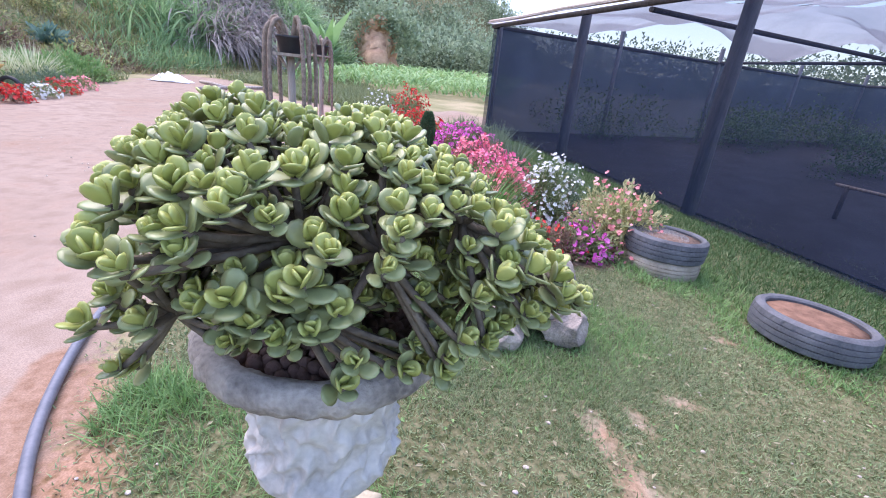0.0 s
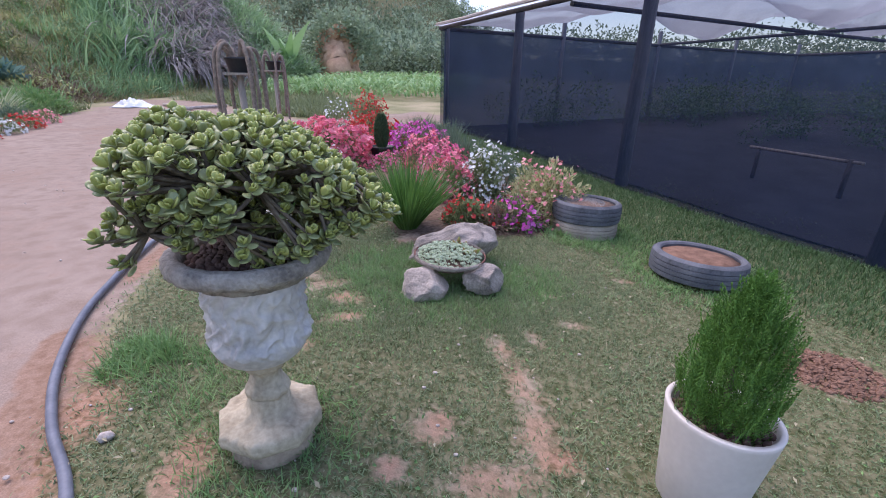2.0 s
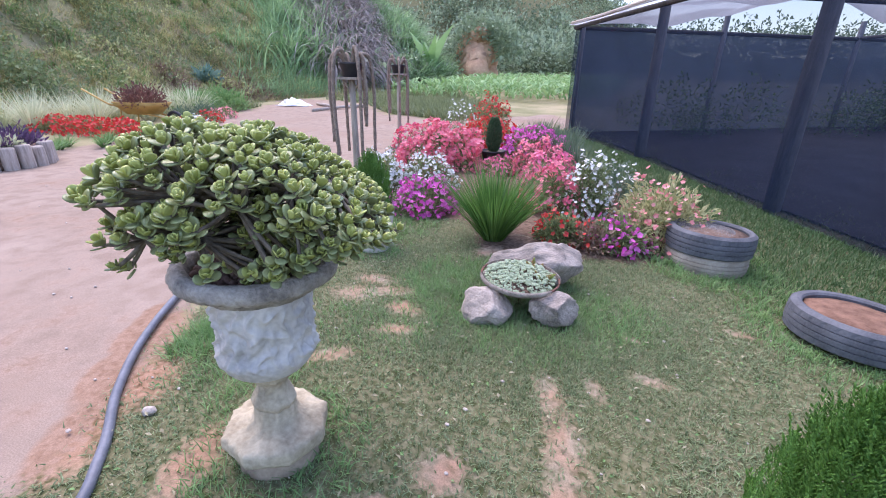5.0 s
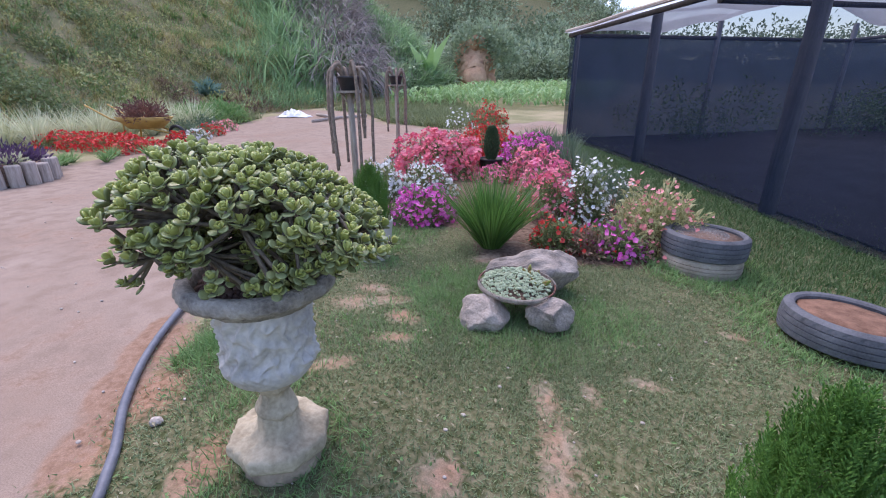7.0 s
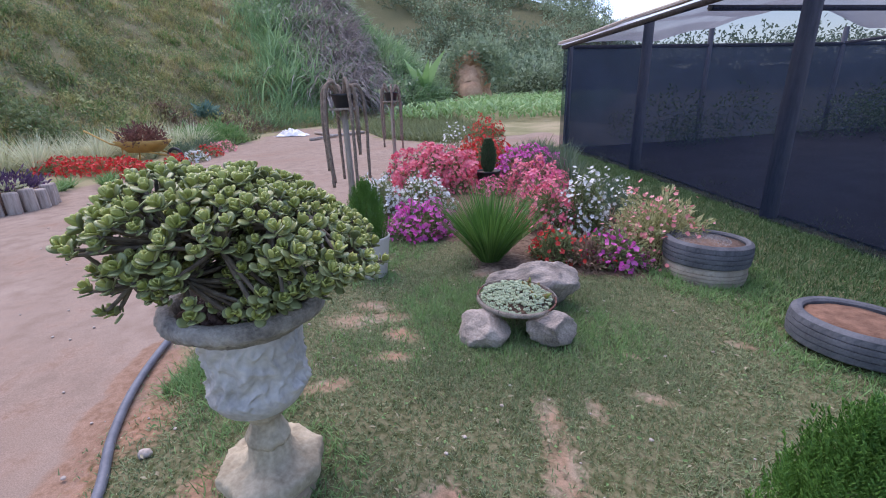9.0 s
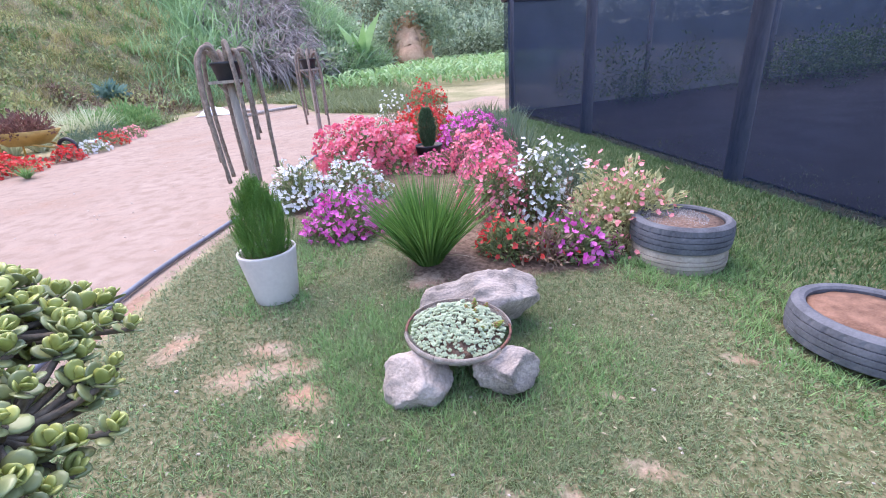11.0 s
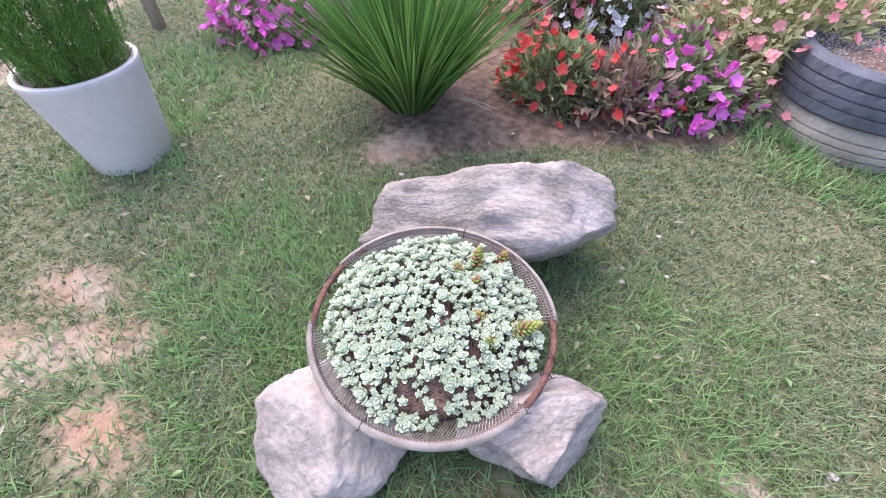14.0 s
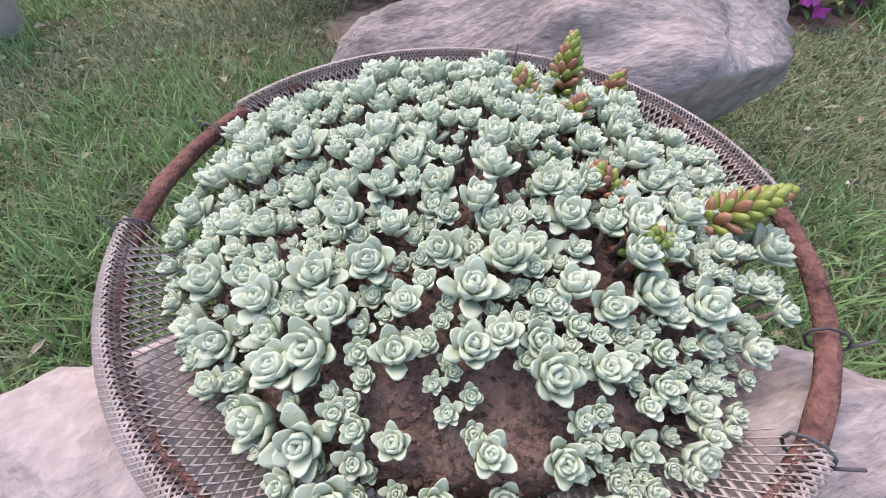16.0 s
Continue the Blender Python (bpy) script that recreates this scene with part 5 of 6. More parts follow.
for x, y, r, h, petal, leaf, nl, nf, size, label in [
    (-1.80, 6.80, 0.74, 0.66, "pink", M_DARKLEAF, 2600, 1300, 0.062, "broad dome of salmon-pink impatiens in full flower"),
    (-1.55, 8.55, 0.55, 0.62, "red", M_DARKLEAF, 1500, 420, 0.06, "red impatiens bush behind the pink ones"),
    (-2.45, 11.2, 0.5, 0.85, "red", M_DARKLEAF, 1500, 170, 0.065, "taller bush with red flowers at the back"),
    (-3.2, 10.9, 0.45, 0.7, "white", M_DARKLEAF, 700, 60, 0.06, "loose leafy bush with few white flowers"),
    (-0.55, 8.30, 0.62, 0.50, "magenta", M_DARKLEAF, 1500, 420, 0.055, "magenta impatiens behind the small cypress"),
    (-1.84, 5.08, 0.34, 0.46, "white", M_DARKLEAF, 1100, 200, 0.05, "white impatiens bush at the road edge"),
    (-1.27, 5.36, 0.38, 0.44, "white", M_DARKLEAF, 1000, 200, 0.05, "low white impatiens bush"),
    (-0.80, 4.42, 0.40, 0.32, "magenta", M_DARKLEAF, 1200, 240, 0.055, "low magenta impatiens at the lawn edge"),
    (-0.06, 6.75, 0.46, 0.50, "pink", M_BRONZE, 1400, 420, 0.05, "pink impatiens with bronze leaves"),
    (-0.70, 6.72, 0.36, 0.20, "deep_pink", M_DARKLEAF, 800, 170, 0.05, "low deep pink impatiens below the black pot"),
    (0.28, 5.85, 0.36, 0.46, "deep_pink", M_DARKLEAF, 1000, 260, 0.05, "deep pink impatiens bush"),
    (0.47, 5.12, 0.36, 0.50, "pink", M_DARKLEAF, 1100, 300, 0.05, "salmon-pink impatiens bush beside the white one"),
    (0.90, 5.02, 0.25, 0.67, "white", M_DARKLEAF, 1300, 170, 0.045, "upright white impatiens bush with bare foot"),
    (1.10, 5.65, 0.34, 0.55, "white", M_BLUEGRASS, 1000, 60, 0.045, "grey-green bush with few white flowers"),
    (0.79, 4.12, 0.24, 0.27, "orange", M_DARKLEAF, 900, 42, 0.05, "small orange-red impatiens with bronze leaves"),
    (1.05, 4.12, 0.24, 0.24, "orange", M_BRONZE, 600, 10, 0.045, "bronze-leaved impatiens with few flowers"),
    (1.28, 4.32, 0.29, 0.25, "magenta", M_DARKLEAF, 1200, 62, 0.052, "low magenta impatiens with dark leaves"),
    (1.64, 4.78, 0.47, 0.60, "salmon", M_VARIEG, 3300, 150, 0.045, "cream-variegated impatiens with coral flowers"),
]:
    flower_bush(x, y, r, h, petal, leaf, nl, nf, size, label)


def grass_clump(name, x, y, n, length, spread, mat, label, width=0.012, droop=0.55, group=""):
    z = gz(x, y)
    c = thing(name, pose(x, y, z), label, "grass clump", group)
    a = RNG.uniform(0, 6.28, n)
    q = RNG.random(n) ** 0.7
    root = np.stack([0.09 * q * np.cos(a), 0.09 * q * np.sin(a), np.zeros(n)], 1) * (length / 0.8)
    lean = spread * q
    way = unit(np.stack([np.cos(a) * lean, np.sin(a) * lean, np.ones(n)], 1) + RNG.normal(size=(n, 3)) * 0.06)
    v, f = blades(root, way, length * RNG.uniform(0.65, 1.1, n), width * RNG.uniform(0.7, 1.2, n), droop, 6)
    part_mesh("blade_tuft", fast_mesh("blade_tuft", v, f, mat), c)
    k = max(4, n // 110)
    a = RNG.uniform(0, 6.28, k)
    way = unit(np.stack([np.cos(a) * 1.4, np.sin(a) * 1.4, RNG.uniform(0.5, 1.6, k)], 1))
    for j in range(k):
        v, f = blades(np.zeros((1, 3)), way[j:j + 1], length * RNG.uniform(0.5, 1.0), width, 0.9, 5)
        part_mesh("dry_blade", fast_mesh("dry_blade", v, f, M_STRAW), c)
    return c


grass_clump("lily_clump", 0.24, 3.78, 900, 0.78, 0.78, M_LILY, "big fountain of narrow bright green blades", 0.013, 0.5)
for x, y in [(-0.25, 8.75), (0.10, 8.05), (-0.75, 9.5), (0.42, 7.35), (0.0, 9.2), (-0.5, 9.0)]:
    grass_clump("grass_tuft", x, y, 150, 0.62, 0.6, M_BLUEGRASS, "dark blue-green grass tuft beside the shade house", 0.014, 0.5, "dark grass tufts")


def build_cypress(x, y):
    z = gz(x, y) + 0.02
    pot = thing("nursery_pot", pose(x, y, z), "black plastic nursery pot among the flowers", "plant pot")
    part("shell", lathe([(0.15, 0), (0.16, 0.02), (0.2, 0.2), (0.215, 0.21), (0.215, 0.235), (0.195, 0.235), (0.18, 0.19), (0.01, 0.19)], 40), M_BLACKPOT, pot)
    part("soil", lathe([(0.17, 0.185), (0.185, 0.205), (0.01, 0.215)], 24, knobbly), M_SOIL, pot)
    c = thing("cypress", pose(x, y, z + 0.2), "slim dark green column-shaped cypress in a black pot", "shrub")
    part("trunk", tube([(0, 0, -0.02), (0, 0, 0.6)], [0.015, 0.006], 8), M_JADE_STEM, c)
    n = 4200
    t = RNG.random(n)
    a = RNG.uniform(0, 6.28, n)
    rad = 0.11 * np.sqrt(np.sin(np.pi * np.clip(0.12 + 0.86 * t, 0, 1))) * (0.6 + 0.4 * RNG.random(n) ** 0.4)
    p = np.stack([rad * np.cos(a), rad * np.sin(a), t * 0.54], 1)
    w = unit(np.stack([np.cos(a) * 0.5, np.sin(a) * 0.5, np.full(n, 1.0)], 1) + RNG.normal(size=(n, 3)) * 0.2)
    v, f = leaves(p, w, 0.06, 0.012, 0.1)
    part_mesh("foliage", fast_mesh("foliage", v, f, M_CYPRESS), c)


build_cypress(-1.0, 7.25)


# ---- the garden across the road ----
def log_planter(cx, cy, r):
    p = thing("log_planter", pose(cx, cy, gz(cx, cy)), "round planter of upright grey logs beside the road", "planter")
    n = 22
    bm = lathe([(0.095, -0.12), (0.1, 0.0), (0.1, 0.30), (0.092, 0.325), (0.01, 0.33)], 14, knobbly)
    first = part("log", bm, M_LOG, p)
    for k in range(n):
        a = 2 * math.pi * k / n
        m = pose(r * math.cos(a), r * math.sin(a), 0.03 * math.sin(k * 2.3), 2 * math.sin(k), 2 * math.cos(k * 1.7), k * 50)
        if k == 0:
            first.matrix_basis = m
        else:
            part_mesh("log", first.data, p, "", m)
    part("soil", lathe([(r, 0.0), (r - 0.03, 0.26), (0.01, 0.29)], 32, knobbly), M_SOIL, p)
    q = thing("purple_plant", pose(cx, cy, gz(cx, cy) + 0.26), "dark purple-leaved plants crowding the log planter", "plant")
    pts, d = dome_points(1500, r * 0.98, 0.30, 0.3)
    pts[:, 2] *= 0.7 + 0.5 * RNG.random(len(pts))
    v, f = leaves(pts, unit(d + [0, 0, 0.8] + RNG.normal(size=d.shape) * 0.4), RNG.uniform(0.08, 0.16, len(pts)), RNG.uniform(0.03, 0.045, len(pts)))
    part_mesh("foliage", fast_mesh("foliage", v, f, M_PURPLE_LEAF), q)
    g = thing("silver_plant", pose(cx + r * 0.72, cy + 0.1, gz(cx, cy) + 0.30), "small silvery rosette plant among purple leaves", "plant")
    pts, d = dome_points(120, 0.16, 0.16, 0.3)
    v, f = leaves(pts, unit(d + [0, 0, 0.5]), 0.12, 0.04)
    part_mesh("foliage", fast_mesh("foliage", v, f, M_SILVER), g)


log_planter(-8.4, 3.3, 0.80)


def wheelbarrow(x, y, turn):
    b = thing("wheelbarrow", pose(x, y, gz(x, y) - 0.02, 0, 0, turn) @ Matrix.Scale(1.22, 4), "old yellow wheelbarrow planted with dark red foliage", "wheelbarrow")
    bm = bmesh.new()
    rings = []
    for s, (z, lx, ly) in enumerate([(0.30, 0.34, 0.22), (0.44, 0.50, 0.30), (0.56, 0.62, 0.36), (0.565, 0.60, 0.34), (0.40, 0.42, 0.26)]):
        ring = []
        for k in range(28):
            a = 2 * math.pi * k / 28
            c, sn = math.cos(a), math.sin(a)
            ring.append(bm.verts.new((lx * math.copysign(abs(c) ** 0.6, c), ly * math.copysign(abs(sn) ** 0.6, sn), z)))
        rings.append(ring)
    for lo, hi in zip(rings, rings[1:]):
        for k in range(28):
            bm.faces.new((lo[k], lo[(k + 1) % 28], hi[(k + 1) % 28], hi[k]))
    bm.faces.new(rings[0][::-1]), bm.faces.new(rings[-1])
    part("tray", bm, M_YELLOW, b, "faded yellow metal tray")
    for s in (-1, 1):
        part("handle", tube([(0.75, 0.10 * s, 0.2), (0.2, 0.2 * s, 0.32), (-0.6, 0.28 * s, 0.52), (-1.15, 0.3 * s, 0.82)], 0.02, 8), M_YELLOW, b)
        part("leg", tube([(-0.35, 0.24 * s, 0.42), (-0.42, 0.25 * s, 0.0)], 0.018, 6), M_YELLOW, b)
    w = part("wheel", tube([(0.75 + 0.17 * math.cos(t), 0, 0.19 + 0.17 * math.sin(t)) for t in np.linspace(0, 6.2832, 25)], 0.035, 8), M_BLACKPOT, b, "small black wheel")
    part("axle", tube([(0.75, -0.1, 0.19), (0.75, 0.1, 0.19)], 0.015, 6), M_RUST, w)
    r = thing("red_leaf_plant", pose(x, y, gz(x, y) + 0.52, 0, 0, turn) @ Matrix.Scale(1.15, 4), "dull dark red foliage filling the wheelbarrow", "plant")
    pts, d = dome_points(1500, 0.66, 0.48, 0.3)
    pts[:, 1] *= 0.65
    v, f = leaves(pts, unit(d + [0, 0, 0.6] + RNG.normal(size=d.shape) * 0.5), RNG.uniform(0.06, 0.12, len(pts)), 0.035)
    part_mesh("foliage", fast_mesh("foliage", v, f, leafy("dull_red_leaf", (0.10, 0.05, 0.045), (0.30, 0.15, 0.12))), r)


wheelbarrow(-11.5, 7.85, 18)

for x, y, r, h, petal, leaf, nl, nf, label in [
    (-9.9, 6.45, 0.55, 0.32, "red", M_DARKLEAF, 600, 190, "low red flowers in front of the wheelbarrow"),
    (-10.7, 6.5, 0.6, 0.34, "red", M_DARKLEAF, 600, 210, "low red flowers along the garden strip"),
    (-11.6, 6.35, 0.6, 0.36, "red", M_DARKLEAF, 600, 190, "low red flowers along the garden strip"),
    (-12.4, 6.2, 0.6, 0.38, "red", M_DARKLEAF, 600, 150, "low red flowers along the garden strip"),
    (-9.9, 7.6, 0.3, 0.3, "red", M_BRONZE, 400, 70, "small dark red flowers beside the wheelbarrow"),
    (-10.8, 9.3, 0.4, 0.3, "red", M_DARKLEAF, 500, 60, "small red flowers at the road edge"),
    (-11.6, 10.4, 0.45, 0.3, "salmon", M_DARKLEAF, 500, 70, "small coral flowers at the road edge"),
    (-10.3, 8.5, 0.3, 0.3, "white", M_DARKLEAF, 400, 50, "small white flowers at the road edge"),
]:
    flower_bush(x, y, r, h, petal, leaf, nl, nf, 0.075, label, "flowers across the road")
for k in range(15):
    x, y = -13.2 + 0.4 * math.sin(k * 2.1), 3.8 + 0.5 * k
    grass_clump("variegated_grass", x, y, 150, 1.15, 0.9, M_SILVER, "pale cream-striped grass clump at the foot of the bank", 0.03, 0.7, "striped grass row")
for k in range(7):
    x, y = -8.9 - 0.35 * (k % 3), 4.4 + 0.3 * k
    grass_clump("green_grass", x, y, 70, 0.36, 1.1, M_LUSH, "fresh green strappy clump at the road edge", 0.02, 0.8, "green clumps")


def shrub(x, y, r, h, mat, n, label, leaf_len=0.12):
    s = thing("shrub", pose(x, y, gz(x, y)), label, "shrub", "shrubs across the road")
    part("stalk", tube([(0, 0, -0.05), (0.02, 0, h * 0.5)], [0.03, 0.015], 6), M_JADE_STEM, s)
    p, d = dome_points(n, r, h, 0.35)
    v, f = leaves(p, unit(d + [0, 0, 0.4] + RNG.normal(size=d.shape) * 0.5), leaf_len * RNG.uniform(0.7, 1.2, n), leaf_len * 0.28)
    part_mesh("foliage", fast_mesh("foliage", v, f, mat), s)


shrub(-13.4, 10.8, 1.0, 0.75, M_LUSH, 1500, "rounded fresh green shrub at the bank foot", 0.18)
shrub(-13.9, 12.2, 1.1, 0.8, M_LUSH, 1600, "rounded fresh green shrub beside the road", 0.18)
shrub(-12.1, 10.2, 0.5, 0.5, M_BLUEGRASS, 900, "grey-green ball-shaped shrub by the road", 0.09)
shrub(-11.8, 9.2, 0.45, 0.45, M_BLUEGRASS, 800, "low grey-green shrub by the road", 0.09)


def bank_spot(d, y):
    x = float(np.interp(y, FOOT_Y, FOOT_X)) - d
    return x, y, gz(x, y)


x, y, z = bank_spot(2.2, 14.6)
ag = thing("blue_leaf_plant", pose(x, y, z), "big blue-green leaved plant on the bank", "plant")
p, d = dome_points(70, 0.42, 0.4, 0.2)
v, f = leaves(p, unit(d + [0, 0, 0.35]), RNG.uniform(0.4, 0.7, 70), 0.26)
part_mesh("foliage", fast_mesh("foliage", v, f, M_AGAVE), ag)
x, y, z = bank_spot(0.6, 31)
bn = thing("banana_plant", pose(x, y, z), "young banana plant with tall pale leaves", "plant")
part("stem", tube([(0, 0, -0.2), (0.05, 0, 1.4)], [0.16, 0.1], 10), M_CORN, bn)
a = np.linspace(0, 5.5, 8)
way = unit(np.stack([np.cos(a) * 0.5, np.sin(a) * 0.5, np.ones(8)], 1))
v, f = blades(np.tile([[0.05, 0, 1.2]], (8, 1)), way, np.array([3.4, 2.4, 2.8, 2.2, 3.0, 2.4, 2.0, 2.6]), 0.8, 0.6, 7)
part_mesh("leaf", fast_mesh("leaf", v, f, M_CORN), bn)

# white sacking and planks by the road
bm = sheet(Vector((-0.9, -0.5, 0)), Vector((1.8, 0, 0)), Vector((0, 1.0, 0)), 30, 18, lambda u, v: Vector((0.12 * math.sin(v * 9), 0.1 * math.sin(u * 11), 0.22 * math.sin(u * 3.14) * math.sin(v * 3.14) * (1.0 + noise.noise(Vector((u * 6, v * 5, 0))) + 0.7 * noise.noise(Vector((u * 17, v * 13, 4)))) + 0.02)))
sack = part("sacking", bm, M_BAG)
sack.matrix_basis = pose(-12.9, 15.1, gz(-12.9, 15.1), 0, 0, 20) @ Matrix.Diagonal((0.75, 0.75, 1.0, 1.0))
tagged(sack, "crumpled white sacking lying by the road", "sack")
sol = sack.modifiers.new("thick", "SOLIDIFY")
sol.thickness = 0.015
for p0, p1 in [((-10.4, 13.4), (-9.7, 16.0)), ((-12.3, 15.9), (-10.2, 14.6))]:
    tagged(part("fallen_pole", tube([(*p0, gz(*p0) + 0.05), ((p0[0] + p1[0]) / 2, (p0[1] + p1[1]) / 2, gz((p0[0] + p1[0]) / 2, (p0[1] + p1[1]) / 2) + 0.09), (*p1, gz(*p1) + 0.06)], 0.06, 8, 0.2), M_LOG), "grey wooden pole lying on the road edge", "pole", "fallen poles")


# ---- grass, fields and woods ----
def stuff(name, v, f, mat, label, category):
    return tagged(new(name, fast_mesh(name, v, f, mat)), label, category, kind="stuff")


def scatter(n, x0, x1, y0, y1):
    return RNG.uniform(x0, x1, n), RNG.uniform(y0, y1, n)


def lawn_blades(n, x0, x1, y0, y1, lo, hi, width, lie, keep=None):
    x, y = scatter(n, x0, x1, y0, y1)
    road, lawn, bed, bare, red = cover(x, y)
    patchy = 0.62 + 0.38 * bumpy_noise(x, y, 0.55, 21) + 0.25 * bumpy_noise(x, y, 0.16, 33)
    want = lawn * (1 - np.clip(road * 1.35 - 0.25, 0, 1)) * (1 - np.clip(bed * 1.2, 0, 1)) * (1 - 0.85 * np.clip(bare * 1.1, 0, 1)) * (1 - 0.75 * red)
    ok = RNG.random(n) < want * np.clip(patchy + 0.25, 0.2, 1)
    if keep is not None:
        ok &= keep(x, y)
    for cx, cy, cr in ((*URN, 0.15), (-0.642, 3.09, 0.135), (1.976, 1.135, 0.14), (2.86, 3.5, 0.345), (2.06, 4.48, 0.33), (0.62, 2.48, 0.1), (1.065, 2.56, 0.12), (0.88, 3.02, 0.12)):
        ok &= np.hypot(x - cx, y - cy) > cr
    x, y = x[ok], y[ok]
    k = len(x)
    root = np.stack([x, y, ground_z(x, y) - 0.004], 1)
    way = unit(np.concatenate([RNG.normal(size=(k, 2)) * lie, np.ones((k, 1))], 1))
    lush = np.clip(0.5 + bumpy_noise(x, y, 0.8, 14), 0.2, 1)
    return blades(root, way, RNG.uniform(lo, hi, k) * (0.6 + 0.6 * lush), width, 0.7, 2)


near_bowl = lambda x, y: np.hypot(x - 0.8, y - 2.75) < 0.35 + 1.1 * RNG.random(x.shape)
v, f = joined([lawn_blades(380000, -2.6, 4.4, 0.3, 5.4, 0.018, 0.040, 0.0062, 1.1),
               lawn_blades(130000, -0.4, 2.0, 1.7, 3.95, 0.025, 0.06, 0.0032, 0.8, near_bowl),
               lawn_blades(60000, -3.4, 5.0, 5.0, 13.0, 0.04, 0.09, 0.011, 0.8), lawn_blades(40000, -1.2, 8.0, -9.0, 0.45, 0.03, 0.07, 0.014, 0.9), lawn_blades(40000, 4.3, 8.0, 0.3, 6.0, 0.03, 0.07, 0.010, 0.9)])
stuff("lawn_grass", v, f, M_GRASS, "short patchy lawn grass, green and dull olive", "grass")
v, f = joined([lawn_blades(22000, -2.6, 4.4, 0.3, 5.4, 0.015, 0.04, 0.004, 1.6), lawn_blades(14000, -0.4, 2.0, 1.7, 3.9, 0.02, 0.05, 0.003, 1.6)])
stuff("dry_grass", v, f, M_STRAW, "dry straw-coloured blades lying in the lawn", "grass")


def ring_blades(cx, cy, r0, r1, n, lo, hi, width, lie=0.6):
    a, q = RNG.uniform(0, 6.28, n), np.sqrt(RNG.uniform((r0 / r1) ** 2, 1, n)) * r1
    x, y = cx + q * np.cos(a), cy + q * np.sin(a)
    ok = (edge_distance(x, y, ROAD) > 0.03) & (edge_distance(x, y, BED) > -0.05)
    ok &= RNG.random(n) < np.clip(1.35 * (1 - (q / r1) ** 2) * (0.65 + 1.1 * bumpy_noise(x, y, 0.3, 4)), 0.0, 1)
    x, y = x[ok], y[ok]
    k = len(x)
    way = unit(np.concatenate([RNG.normal(size=(k, 2)) * lie, np.ones((k, 1))], 1))
    return blades(np.stack([x, y, ground_z(x, y) - 0.004], 1), way, RNG.uniform(lo, hi, k), width, 0.8, 3)


v, f = joined([ring_blades(0.82, 2.7, 0.0, 0.75, 13000, 0.035, 0.085, 0.0042), ring_blades(0.3, 2.8, 0.0, 0.5, 6500, 0.04, 0.09, 0.0042), ring_blades(-0.62, 1.42, 0, 0.24, 1500, 0.06, 0.15, 0.006), ring_blades(-0.25, 1.35, 0, 0.4, 2200, 0.04, 0.09, 0.005),
               ring_blades(2.06, 4.48, 0.34, 0.75, 9000, 0.05, 0.12, 0.006), ring_blades(2.86, 3.5, 0.36, 0.75, 9000, 0.04, 0.10, 0.006), ring_blades(-0.642, 3.09, 0.13, 0.4, 2500, 0.03, 0.08, 0.005), ring_blades(0.3, 1.02, 0.14, 0.4, 3000, 0.03, 0.09, 0.005),
               ring_blades(-0.9, 3.7, 0, 0.6, 4500, 0.04, 0.08, 0.006), ring_blades(0.1, 2.1, 0, 0.5, 2500, 0.03, 0.07, 0.005), ring_blades(1.45, 2.9, 0, 0.4, 2500, 0.04, 0.09, 0.004)])
stuff("long_grass", v, f, M_LUSH, "longer fresh green grass round stones, pots and tyres", "grass")

# grass along the foot of the net, shade put into its darker green
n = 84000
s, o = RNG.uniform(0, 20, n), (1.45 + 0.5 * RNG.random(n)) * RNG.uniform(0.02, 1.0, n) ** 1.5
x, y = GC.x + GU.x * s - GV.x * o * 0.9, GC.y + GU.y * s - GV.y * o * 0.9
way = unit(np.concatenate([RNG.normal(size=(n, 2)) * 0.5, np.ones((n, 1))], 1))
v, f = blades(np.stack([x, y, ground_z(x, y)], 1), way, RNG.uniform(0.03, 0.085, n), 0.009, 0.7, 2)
stuff("net_foot_grass", v, f, M_FOOTGRASS, "rank grass along the foot of the net, darker green for shade", "grass")


def bank_blades(n, d0, d1, y0, y1, lo, hi, width, droop, seg=3, clump=0.6, lie=0.5, seed=1, skew=0.0):
    d, y = RNG.uniform(d0, d1, n), RNG.uniform(y0, y1, n)
    y = y + skew * d + (RNG.normal(size=n) * 1.1 if skew else 0)
    x = np.interp(y, FOOT_Y, FOOT_X) - d
    ok = RNG.random(n) < np.clip(0.5 + clump * 1.6 * bumpy_noise(x, y, 2.6, seed) + 0.3 * bumpy_noise(x, y, 0.8, seed + 2), 0.06, 1)
    x, y = x[ok], y[ok]
    k = len(x)
    way = unit(np.concatenate([RNG.normal(size=(k, 2)) * lie + [0.25, -0.05], np.ones((k, 1))], 1))
    return blades(np.stack([x, y, ground_z(x, y) - 0.03], 1), way, RNG.uniform(lo, hi, k), width * RNG.uniform(0.7, 1.3, k), droop, seg)


v, f = joined([bank_blades(120000, -0.2, 13, 1, 34, 0.14, 0.42, 0.03, 0.9, 2, 0.5), bank_blades(14000, 13, 30, 4, 40, 0.4, 0.9, 0.06, 0.9, 2)])
stuff("green_bank_grass", *bank_blades(22000, -0.2, 13, 1, 22, 0.2, 0.5, 0.035, 1.0, 3, 1.0, 0.6, 31), M_LUSH, "fresh green grass tufts on the bank", "grass")
stuff("bank_grass", v, f, M_BANK, "rough olive grass covering the bank", "grass")
v, f = bank_blades(52000, -0.2, 14, 1, 30, 0.2, 0.6, 0.028, 1.0, 2, 0.9, 0.7, 5)
stuff("dry_bank_grass", v, f, M_STRAW, "dry straw grass on the bank", "grass")
